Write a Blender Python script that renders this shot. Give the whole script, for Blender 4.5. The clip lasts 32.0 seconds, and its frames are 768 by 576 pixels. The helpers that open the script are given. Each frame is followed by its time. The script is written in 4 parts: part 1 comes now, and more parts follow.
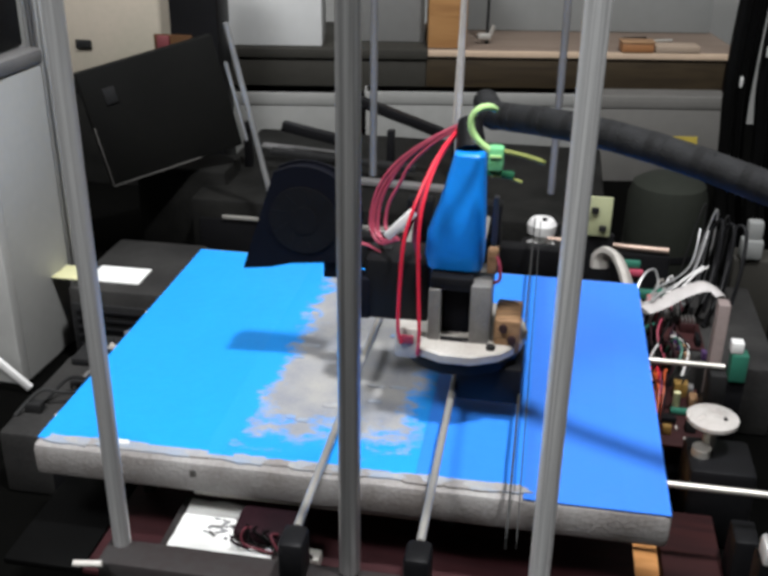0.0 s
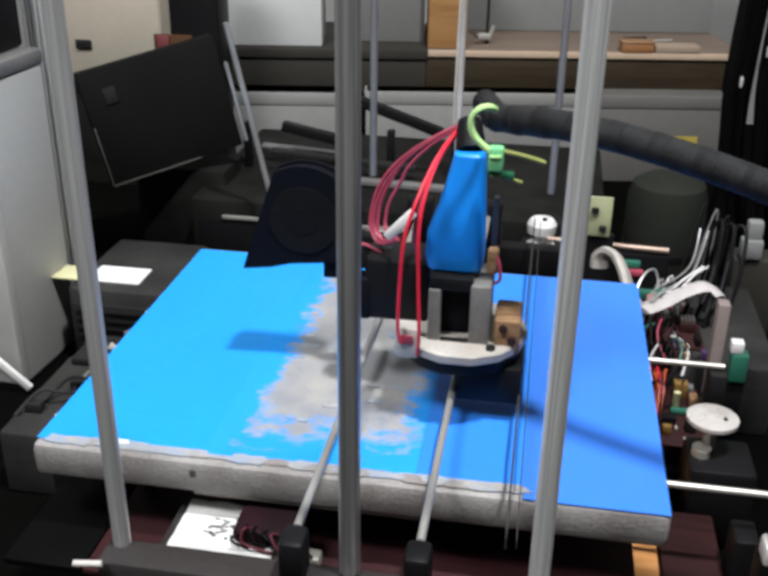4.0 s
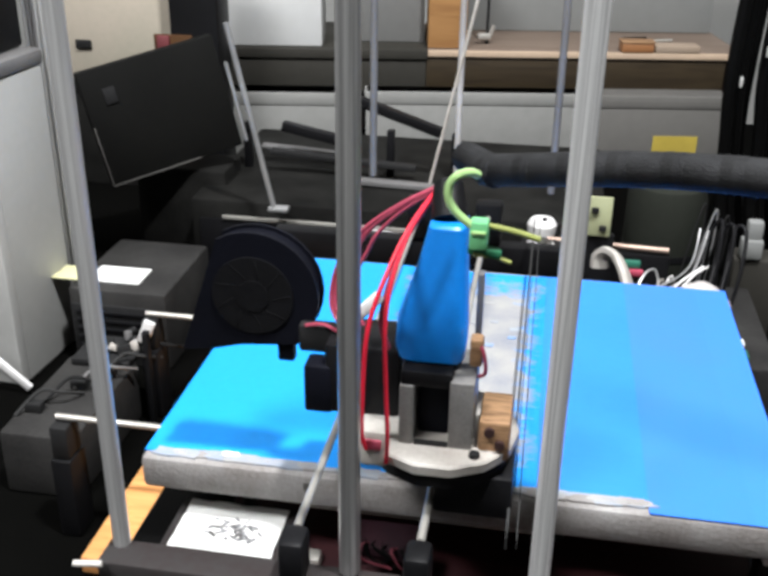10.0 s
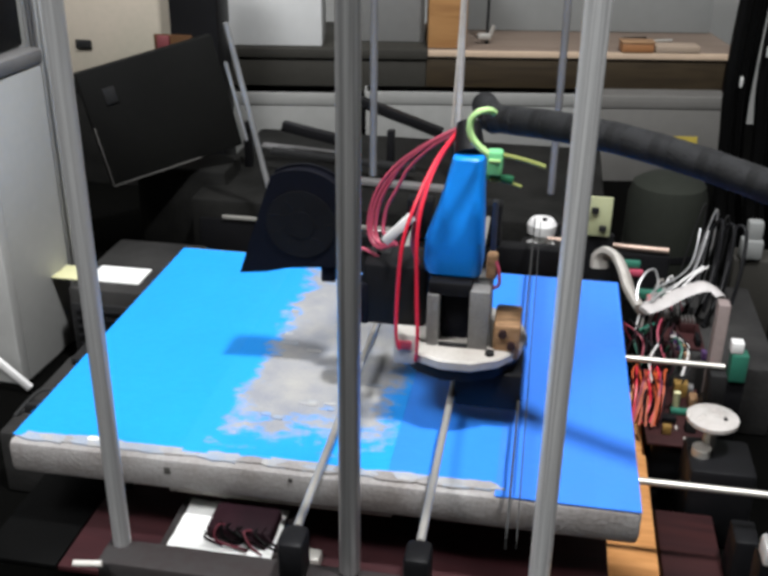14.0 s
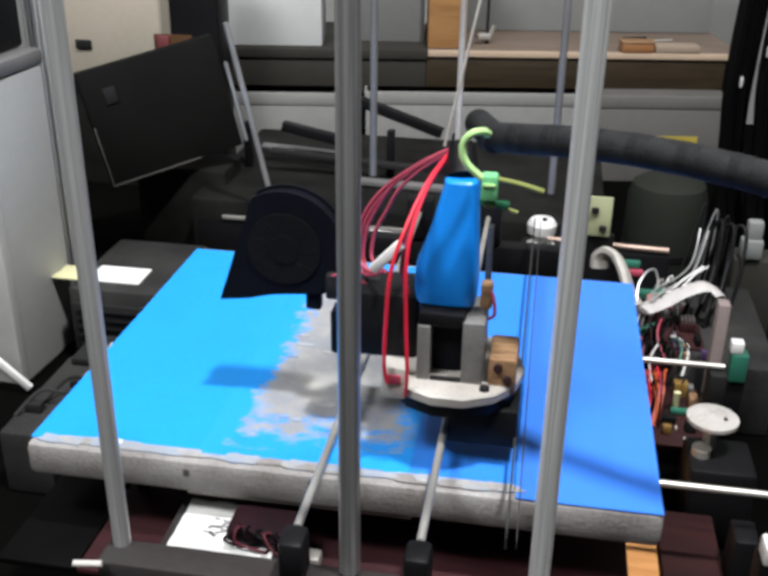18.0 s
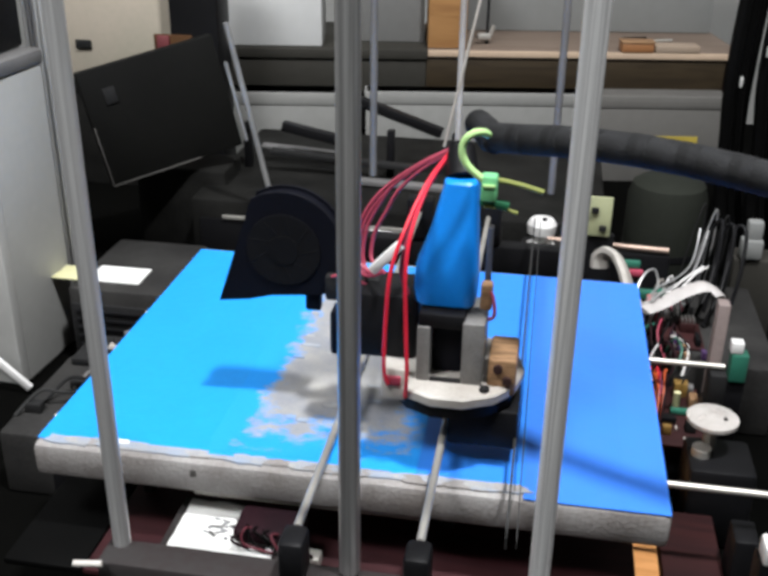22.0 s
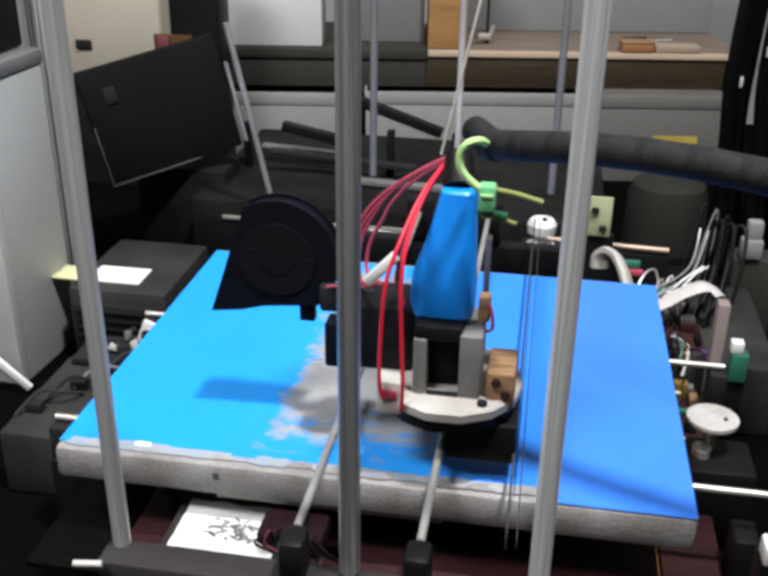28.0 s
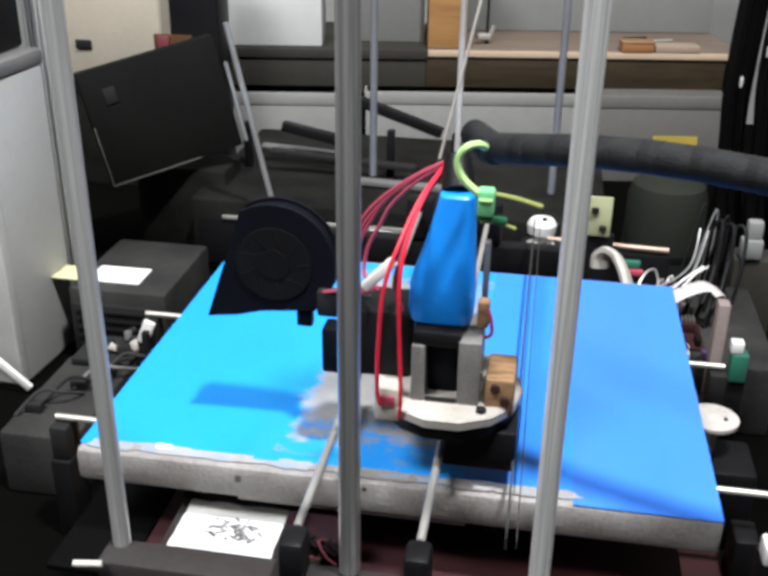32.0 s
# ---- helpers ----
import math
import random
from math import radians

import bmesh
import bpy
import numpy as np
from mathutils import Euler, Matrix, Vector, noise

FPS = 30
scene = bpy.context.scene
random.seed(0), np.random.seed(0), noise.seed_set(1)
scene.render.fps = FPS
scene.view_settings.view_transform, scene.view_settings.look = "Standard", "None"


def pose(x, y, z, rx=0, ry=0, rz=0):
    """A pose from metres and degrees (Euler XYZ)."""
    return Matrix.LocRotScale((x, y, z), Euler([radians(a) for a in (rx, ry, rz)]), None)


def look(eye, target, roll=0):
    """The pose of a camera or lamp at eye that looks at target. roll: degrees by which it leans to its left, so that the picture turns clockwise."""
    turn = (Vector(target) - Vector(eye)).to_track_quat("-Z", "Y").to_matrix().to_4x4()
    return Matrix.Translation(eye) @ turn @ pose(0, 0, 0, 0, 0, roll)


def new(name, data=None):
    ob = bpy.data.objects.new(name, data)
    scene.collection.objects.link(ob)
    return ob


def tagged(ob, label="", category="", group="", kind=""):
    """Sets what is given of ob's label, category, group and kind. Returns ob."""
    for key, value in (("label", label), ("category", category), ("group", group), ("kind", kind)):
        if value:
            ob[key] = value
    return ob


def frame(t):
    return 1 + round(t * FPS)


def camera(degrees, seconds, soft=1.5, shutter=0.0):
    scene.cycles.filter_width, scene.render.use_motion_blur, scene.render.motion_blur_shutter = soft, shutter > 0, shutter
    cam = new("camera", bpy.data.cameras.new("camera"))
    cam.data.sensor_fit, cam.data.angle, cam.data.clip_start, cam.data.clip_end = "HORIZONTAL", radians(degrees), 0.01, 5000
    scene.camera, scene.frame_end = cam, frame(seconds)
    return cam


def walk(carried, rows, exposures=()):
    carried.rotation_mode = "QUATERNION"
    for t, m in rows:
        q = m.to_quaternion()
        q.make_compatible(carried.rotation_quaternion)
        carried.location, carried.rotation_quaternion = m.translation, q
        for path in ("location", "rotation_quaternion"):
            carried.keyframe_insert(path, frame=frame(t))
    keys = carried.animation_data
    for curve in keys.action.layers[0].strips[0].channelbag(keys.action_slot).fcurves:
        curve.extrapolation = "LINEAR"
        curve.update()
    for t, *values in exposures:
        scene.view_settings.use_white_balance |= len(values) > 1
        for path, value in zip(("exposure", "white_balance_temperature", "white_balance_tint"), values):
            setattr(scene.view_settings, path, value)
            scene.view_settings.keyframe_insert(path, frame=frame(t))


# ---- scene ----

# ---------------------------------------------------------------- camera
cam = camera(43.03, 32.0, soft=3.6)
EYE = Vector((0.2620, -0.4040, 0.4257))
AIM = EYE + Vector((-0.14860, 0.89092, -0.42927))
CAM_POSE = look(EYE, AIM, 0.783)
EXPOSURES = ((0.0, -0.47), (1.0, -0.41), (2.0, -0.56), (3.0, -0.36), (6.0, -0.38), (7.0, -0.36), (8.0, -0.30), (9.0, -0.17), (10.0, 0.10), (11.0, -0.12),
             (12.0, -0.17), (13.0, -0.41), (14.0, -0.33), (17.0, -0.33), (18.0, -0.27), (19.0, -0.27), (20.0, -0.17), (21.0, -0.37), (22.0, -0.25), (23.0, -0.23),
             (24.0, -0.33), (25.0, -0.05), (28.0, -0.25), (29.0, 0.02), (30.0, -0.36), (31.0, 0.10), (32.0, 0.04))
walk(cam, [(0.0, CAM_POSE), (32.0, CAM_POSE)], exposures=EXPOSURES)

# ---------------------------------------------------------------- light
BED_Z = 0.12
world = bpy.data.worlds.new("room_air")
world.use_nodes = True
world.node_tree.nodes["Background"].inputs[0].default_value = (0.85, 0.85, 0.85, 1)
world.node_tree.nodes["Background"].inputs[1].default_value = 0.05
scene.world = world
scene.view_settings.exposure = 0.0


def lamp(name, kind, at, aim, power, colour, size):
    data = bpy.data.lights.new(name, kind)
    data.energy, data.color = power, colour
    data.shape, data.size, data.size_y = "RECTANGLE", size, size * 0.7
    ob = new(name, data)
    ob.matrix_world = look(at, aim)
    return ob


# the ceiling light over the bench, and a broad unseen fill added at front left
lamp("ceiling_light", "AREA", (0.58, -0.21, 1.80), (0.17, 0.14, 0.12), 50, (0.98, 0.99, 1.0), 0.13)
lamp("front_left_fill", "AREA", (-0.42, -0.70, 1.80), (0.10, 0.25, 0.12), 58, (0.98, 0.99, 1.0), 0.60)


# ---------------------------------------------------------------- materials
def mat(name, colour, rough=0.5, metal=0.0, vary=0.25, scale=60.0, bump=0.15, second=None, per_piece=0.0, spec=0.5):
    """A surface with grain at two sizes, a second tone in stains, and fine relief."""
    m = bpy.data.materials.new(name)
    m.use_nodes = True
    nt = m.node_tree
    n, l = nt.nodes, nt.links
    b = n["Principled BSDF"]
    co = n.new("ShaderNodeTexCoord")
    big = n.new("ShaderNodeTexNoise")
    big.inputs["Scale"].default_value = scale * 0.35
    big.inputs["Detail"].default_value = 4
    fine = n.new("ShaderNodeTexNoise")
    fine.inputs["Scale"].default_value = scale * 6
    fine.inputs["Detail"].default_value = 3
    l.new(co.outputs["Object"], big.inputs["Vector"])
    l.new(co.outputs["Object"], fine.inputs["Vector"])
    add = n.new("ShaderNodeMath")
    add.operation = "MULTIPLY_ADD"
    add.inputs[1].default_value = 0.35
    l.new(fine.outputs["Fac"], add.inputs[0])
    l.new(big.outputs["Fac"], add.inputs[2])
    ramp = n.new("ShaderNodeValToRGB")
    ramp.color_ramp.elements[0].position, ramp.color_ramp.elements[1].position = 0.45, 0.9
    c = Vector(colour)
    other = Vector(second) if second else c * (1 - vary)
    ramp.color_ramp.elements[0].color = (*[min(1, v) for v in c * (1 + vary * 0.3)], 1)
    ramp.color_ramp.elements[1].color = (*other, 1)
    l.new(add.outputs[0], ramp.inputs[0])
    out = ramp.outputs[0]
    if per_piece:
        info = n.new("ShaderNodeObjectInfo")
        mul = n.new("ShaderNodeMath")
        mul.operation = "MULTIPLY_ADD"
        mul.inputs[1].default_value, mul.inputs[2].default_value = per_piece * 2, 1 - per_piece
        l.new(info.outputs["Random"], mul.inputs[0])
        hsv = n.new("ShaderNodeHueSaturation")
        l.new(mul.outputs[0], hsv.inputs["Value"])
        l.new(out, hsv.inputs["Color"])
        out = hsv.outputs[0]
    l.new(out, b.inputs["Base Color"])
    b.inputs["Metallic"].default_value = metal
    rr = n.new("ShaderNodeMapRange")
    rr.inputs["To Min"].default_value, rr.inputs["To Max"].default_value = max(0.03, rough - 0.1), min(1, rough + 0.12)
    l.new(big.outputs["Fac"], rr.inputs["Value"])
    l.new(rr.outputs[0], b.inputs["Roughness"])
    b.inputs["Specular IOR Level"].default_value = spec
    if bump:
        bp = n.new("ShaderNodeBump")
        bp.inputs["Strength"].default_value = bump
        bp.inputs["Distance"].default_value = 0.001
        l.new(fine.outputs["Fac"], bp.inputs["Height"])
        l.new(bp.outputs[0], b.inputs["Normal"])
    return m


def wood_mat(name, light, dark, axis=(1, 9, 9), scale=9.0):
    m = bpy.data.materials.new(name)
    m.use_nodes = True
    n, l = m.node_tree.nodes, m.node_tree.links
    b = n["Principled BSDF"]
    co, mp = n.new("ShaderNodeTexCoord"), n.new("ShaderNodeMapping")
    mp.inputs["Scale"].default_value = axis
    w = n.new("ShaderNodeTexNoise")
    w.inputs["Scale"].default_value, w.inputs["Detail"].default_value, w.inputs["Distortion"].default_value = scale, 6, 1.2
    r = n.new("ShaderNodeValToRGB")
    r.color_ramp.elements[0].color, r.color_ramp.elements[1].color = (*light, 1), (*dark, 1)
    r.color_ramp.elements[0].position, r.color_ramp.elements[1].position = 0.4, 0.72
    bp = n.new("ShaderNodeBump")
    bp.inputs["Strength"].default_value, bp.inputs["Distance"].default_value = 0.2, 0.001
    l.new(co.outputs["Object"], mp.inputs[0])
    l.new(mp.outputs[0], w.inputs["Vector"])
    l.new(w.outputs["Fac"], r.inputs[0])
    l.new(r.outputs[0], b.inputs["Base Color"])
    l.new(w.outputs["Fac"], bp.inputs["Height"])
    l.new(bp.outputs[0], b.inputs["Normal"])
    b.inputs["Roughness"].default_value = 0.6
    b.inputs["Specular IOR Level"].default_value = 0.22
    return m


TAPE = mat("blue_masking_tape", (0.012, 0.298, 0.88), 0.42, 0, 0.08, 25, 0.3, per_piece=0.02, spec=0.28)
VIOLET_TAPE = mat("faded_masking_tape", (0.040, 0.206, 0.80), 0.5, 0, 0.10, 22, 0.3, second=(0.052, 0.200, 0.76), per_piece=0.02, spec=0.2)
MID_TAPE = mat("mid_blue_masking_tape", (0.032, 0.228, 0.83), 0.46, 0, 0.09, 22, 0.3, per_piece=0.02, spec=0.24)
GLUE_PALE = mat("pale_glue_smear", (0.39, 0.385, 0.375), 0.65, 0, 0.25, 260, 0.7, second=(0.29, 0.30, 0.33))
WORN = mat("worn_tape_edge", (0.24, 0.30, 0.40), 0.6, 0, 0.3, 160, 0.5, second=(0.36, 0.36, 0.37))
HAZE = mat("thin_glue_haze", (0.16, 0.30, 0.56), 0.6, 0, 0.2, 160, 0.5, second=(0.26, 0.31, 0.42))
BED_EDGE = mat("pale_bed_board", (0.34, 0.33, 0.325), 0.6, 0, 0.3, 75, 0.5, second=(0.17, 0.15, 0.14))
STEEL = mat("bright_steel_rod", (0.53, 0.51, 0.47), 0.36, 0.55, 0.2, 80, 0.05)
DULL = mat("dull_zinc_rod", (0.48, 0.485, 0.485), 0.34, 0.55, 0.15, 60, 0.05, second=(0.36, 0.36, 0.365))
WARM_STEEL = mat("oiled_steel_rod", (0.46, 0.34, 0.28), 0.45, 0.7, 0.25, 80, 0.05)
BLACK = mat("black_plastic", (0.008, 0.008, 0.009), 0.45, 0, 0.4, 60, 0.2, spec=0.14)
NAVY = mat("blue_black_plastic", (0.0055, 0.0060, 0.0100), 0.5, 0, 0.4, 60, 0.2, spec=0.10)
RUBBER = mat("black_rubber", (0.022, 0.022, 0.022), 0.7, 0, 0.3, 120, 0.3)
CHAR = mat("charcoal_metal", (0.018, 0.018, 0.0185), 0.6, 0.0, 0.4, 40, 0.2, spec=0.15)
SOOT = mat("dusty_black_plastic", (0.0125, 0.0123, 0.0115), 0.65, 0, 0.6, 60, 0.4, second=(0.004, 0.004, 0.0037), spec=0.12)
DUSTY = mat("dusty_grey_black_steel", (0.031, 0.030, 0.029), 0.7, 0, 0.5, 50, 0.4, second=(0.013, 0.0125, 0.0125), spec=0.2)
BAR = mat("dark_grey_bar", (0.031, 0.030, 0.030), 0.65, 0.0, 0.4, 40, 0.3, second=(0.024, 0.016, 0.016), spec=0.2)
DUSK = mat("dark_grey_laminate_and_shade", (0.036, 0.034, 0.029), 0.7, 0, 0.3, 20, 0.2, spec=0.2)
CABLE = mat("black_jacket_and_shade", (0.0028, 0.0028, 0.0028), 0.5, 0, 0.3, 60, 0.1, spec=0.06)
PANEL = mat("matt_dark_panel", (0.006, 0.006, 0.0055), 0.7, 0.0, 0.4, 30, 0.2, spec=0.12)
BRAID = mat("braided_sleeve", (0.020, 0.0205, 0.022), 0.6, 0, 0.5, 200, 0.8, spec=0.2, second=(0.009, 0.009, 0.0095))
CONE_BLUE = mat("blue_printed_plastic", (0.008, 0.265, 0.90), 0.34, 0, 0.12, 50, 0.2)
PULLEY = mat("worn_nickel", (0.74, 0.70, 0.67), 0.26, 0.3, 0.3, 140, 0.15, second=(0.44, 0.40, 0.37))
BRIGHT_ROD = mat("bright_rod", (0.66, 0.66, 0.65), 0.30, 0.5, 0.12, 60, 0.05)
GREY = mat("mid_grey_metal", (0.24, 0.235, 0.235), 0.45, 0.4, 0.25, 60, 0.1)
CHEEK = mat("scuffed_grey_metal", (0.21, 0.205, 0.20), 0.5, 0.3, 0.4, 120, 0.3, second=(0.12, 0.115, 0.11))
DIM_STEEL = mat("dim_brown_grey_metal", (0.125, 0.118, 0.112), 0.5, 0.3, 0.3, 90, 0.2)
PALE = mat("pale_plate", (0.48, 0.46, 0.43), 0.5, 0, 0.3, 80, 0.2, second=(0.32, 0.29, 0.26))
PLY = wood_mat("birch_ply", (0.29, 0.17, 0.09), (0.12, 0.068, 0.036), scale=60)
BASE_WOOD = wood_mat("orange_fibreboard", (0.66, 0.315, 0.115), (0.50, 0.22, 0.07), scale=20)
SHELF_WOOD = wood_mat("dusty_shelf_wood", (0.17, 0.130, 0.104), (0.12, 0.088, 0.067))
RED = mat("red_wire", (0.75, 0.02, 0.05), 0.4, 0, 0.2, 90, 0.05)
WINE = mat("dark_red_wire", (0.38, 0.055, 0.095), 0.45, 0, 0.3, 90, 0.05)
DIM_WINE = mat("dusty_red_wire", (0.13, 0.028, 0.04), 0.6, 0, 0.3, 90, 0.05, spec=0.2)
WHITE = mat("white_plastic", (0.72, 0.71, 0.70), 0.5, 0, 0.1, 60, 0.1)
RIBBON = mat("white_ribbon_jacket", (0.50, 0.47, 0.46), 0.6, 0, 0.2, 120, 0.2)
LIME = mat("lime_green_tie", (0.50, 0.78, 0.32), 0.4, 0, 0.15, 80, 0.05)
OLIVE = mat("olive_tie", (0.26, 0.29, 0.08), 0.5, 0, 0.2, 80, 0.05)
GREEN = mat("green_plastic", (0.20, 0.62, 0.28), 0.4, 0, 0.2, 80, 0.05)
BOTTLE = mat("bottle_green_plastic", (0.02, 0.13, 0.06), 0.5, 0, 0.3, 80, 0.1, spec=0.3)
PCB = mat("beige_circuit_board", (0.45, 0.47, 0.28), 0.5, 0, 0.25, 90, 0.1)
PCB_GREEN = mat("green_circuit_board", (0.025, 0.14, 0.095), 0.4, 0, 0.3, 90, 0.1)
PAPER = mat("white_paper", (0.80, 0.80, 0.78), 0.8, 0, 0.06, 30, 0.1)
YELLOW_PAPER = mat("pale_yellow_paper", (0.74, 0.72, 0.42), 0.8, 0, 0.1, 30, 0.1)
CASE = mat("grey_painted_steel", (0.42, 0.42, 0.405), 0.55, 0, 0.12, 20, 0.1)
CASE_LIGHT = mat("light_grey_paint", (0.48, 0.48, 0.465), 0.55, 0, 0.12, 20, 0.1)
BOX_PALE = mat("pale_grey_card", (0.205, 0.21, 0.205), 0.75, 0, 0.12, 12, 0.1)
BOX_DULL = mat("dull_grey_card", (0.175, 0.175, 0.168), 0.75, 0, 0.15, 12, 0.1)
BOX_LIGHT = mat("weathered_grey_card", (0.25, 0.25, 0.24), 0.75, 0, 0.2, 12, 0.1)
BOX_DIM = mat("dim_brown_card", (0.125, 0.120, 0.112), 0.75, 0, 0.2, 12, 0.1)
BOX_WHITE = mat("white_card", (0.60, 0.605, 0.60), 0.75, 0, 0.10, 12, 0.1)
CARD = mat("tan_card", (0.48, 0.36, 0.26), 0.8, 0, 0.15, 16, 0.2)
SLIP = mat("dull_tan_card", (0.28, 0.215, 0.16), 0.8, 0, 0.2, 16, 0.2)
DESK = mat("black_desk_laminate", (0.0022, 0.0022, 0.0020), 0.8, 0, 0.4, 8, 0.1, spec=0.015)
WALL = mat("grey_wall_paint", (0.30, 0.30, 0.29), 0.8, 0, 0.08, 4, 0.1)
CEIL = mat("white_ceiling_paint", (0.5, 0.5, 0.49), 0.9, 0, 0.05, 4, 0.1)
FLOOR = mat("dark_floor", (0.10, 0.095, 0.09), 0.6, 0, 0.2, 4, 0.1)
BRASS = mat("copper_terminal", (0.75, 0.36, 0.14), 0.35, 0.8, 0.2, 80, 0.05)
ORANGE_WOOD = wood_mat("orange_pine", (0.36, 0.19, 0.075), (0.26, 0.13, 0.05))
CREAM = mat("cream_card", (0.40, 0.345, 0.285), 0.8, 0, 0.25, 26, 0.2, second=(0.35, 0.325, 0.26))
DIM_CARD = mat("dim_grey_card", (0.16, 0.16, 0.155), 0.8, 0, 0.12, 14, 0.1)
SHELF_SHADE = wood_mat("brown_shelf_shade", (0.034, 0.024, 0.013), (0.020, 0.014, 0.008))
DARK_WOOD = wood_mat("dark_stained_wood", (0.045, 0.022, 0.020), (0.025, 0.013, 0.012))
BROWN = wood_mat("dark_brown_card", (0.075, 0.034, 0.012), (0.05, 0.022, 0.009))
BASE_RED = wood_mat("maroon_board_and_shaded_wood", (0.040, 0.011, 0.013), (0.024, 0.007, 0.009))
MAROON_TAB = mat("dull_red_plastic", (0.16, 0.035, 0.04), 0.6, 0, 0.3, 60, 0.1)
OXBLOOD = mat("dark_maroon_plastic", (0.018, 0.006, 0.009), 0.65, 0, 0.5, 90, 0.4, second=(0.008, 0.004, 0.006), spec=0.12)
MAROON = wood_mat("maroon_stained_wood", (0.038, 0.012, 0.012), (0.020, 0.007, 0.008))



def rod_mat(name, light, dark, metal):
    """Drawn steel; light and dark reflections put into the colour as lengthwise streaks."""
    m = wood_mat(name, (light,) * 3, (dark,) * 3, axis=(1, 1, 0.012), scale=420)
    b = m.node_tree.nodes["Principled BSDF"]
    b.inputs["Metallic"].default_value, b.inputs["Roughness"].default_value = metal, 0.32
    return m


def worn_tape_mat():
    """Blue tape rubbed through to grey glue in a ragged patch, soft at its rim."""
    m = mat("worn_through_tape", (0.345, 0.335, 0.32), 0.62, 0, 0.2, 110, 0.6, second=(0.22, 0.235, 0.275), spec=0.3)
    n, l = m.node_tree.nodes, m.node_tree.links
    b = n["Principled BSDF"]
    grey = b.inputs["Base Color"].links[0].from_socket

    def math_node(op, a, c, d=None):
        k = n.new("ShaderNodeMath")
        k.operation = op
        for i, v in enumerate((a, c, d)):
            if isinstance(v, (int, float)):
                k.inputs[i].default_value = v
            elif v is not None:
                l.new(v, k.inputs[i])
        return k.outputs[0]
    co, xyz = n.new("ShaderNodeTexCoord"), n.new("ShaderNodeSeparateXYZ")
    l.new(co.outputs["Object"], xyz.inputs[0])
    half_x = math_node("MULTIPLY", math_node("ABSOLUTE", math_node("SUBTRACT", xyz.outputs[0], 0.1575), 0), 1 / 0.0490)
    half_y = math_node("MULTIPLY", math_node("ABSOLUTE", math_node("SUBTRACT", xyz.outputs[1], 0.1430), 0), 1 / 0.1180)
    rim = math_node("MAXIMUM", half_x, half_y)
    total = rim
    for scale, weight, stretch in ((34.0, 0.62, (1, 1, 1)), (110.0, 0.62, (0.8, 1.25, 1)), (380.0, 0.28, (0.6, 1.35, 1))):
        mp, noise = n.new("ShaderNodeMapping"), n.new("ShaderNodeTexNoise")
        mp.inputs["Scale"].default_value = stretch
        noise.inputs["Scale"].default_value, noise.inputs["Detail"].default_value = scale, 3
        l.new(co.outputs["Object"], mp.inputs[0])
        l.new(mp.outputs[0], noise.inputs["Vector"])
        total = math_node("MULTIPLY_ADD", math_node("SUBTRACT", noise.outputs["Fac"], 0.5), weight, total)
    ramp = n.new("ShaderNodeValToRGB")
    ramp.color_ramp.elements[0].position, ramp.color_ramp.elements[0].color = 0.76, (0, 0, 0, 1)
    ramp.color_ramp.elements[1].position, ramp.color_ramp.elements[1].color = 1.0, (1, 1, 1, 1)
    l.new(total, ramp.inputs[0])
    mix = n.new("ShaderNodeMix")
    mix.data_type = "RGBA"
    l.new(ramp.outputs[0], mix.inputs["Factor"])
    l.new(grey, mix.inputs["A"])
    mix.inputs["B"].default_value = (0.0125, 0.30, 0.885, 1)
    l.new(mix.outputs["Result"], b.inputs["Base Color"])
    return m


WORN_TAPE = worn_tape_mat()
ROD_LEFT = rod_mat("drawn_zinc", 0.62, 0.36, 0.5)
ROD_MID = rod_mat("drawn_dark_steel", 0.60, 0.25, 0.8)
ROD_RIGHT = rod_mat("drawn_bright_steel", 0.88, 0.45, 0.45)


# ---------------------------------------------------------------- mesh helpers
def box(bm, centre, size, bevel=0.0, m=None):
    r = bmesh.ops.create_cube(bm, size=1.0)
    vs = r["verts"]
    bmesh.ops.scale(bm, vec=size, verts=vs)
    if bevel:
        es = list({e for v in vs for e in v.link_edges})
        g = bmesh.ops.bevel(bm, geom=es, offset=bevel, segments=2, affect="EDGES", profile=0.5)
        vs = list({v for f in g["faces"] for v in f.verts} | {v for v in vs if v.is_valid})
    if m is not None:
        bmesh.ops.transform(bm, matrix=m.to_4x4(), verts=vs)
    bmesh.ops.translate(bm, vec=centre, verts=vs)
    return vs


def rod(bm, a, b, r, seg=14, r2=None):
    a, b = Vector(a), Vector(b)
    d = b - a
    m = Matrix.Translation((a + b) / 2) @ d.to_track_quat("Z", "Y").to_matrix().to_4x4()
    return bmesh.ops.create_cone(bm, cap_ends=True, segments=seg, radius1=r, radius2=r if r2 is None else r2,
                                 depth=d.length, matrix=m)["verts"]


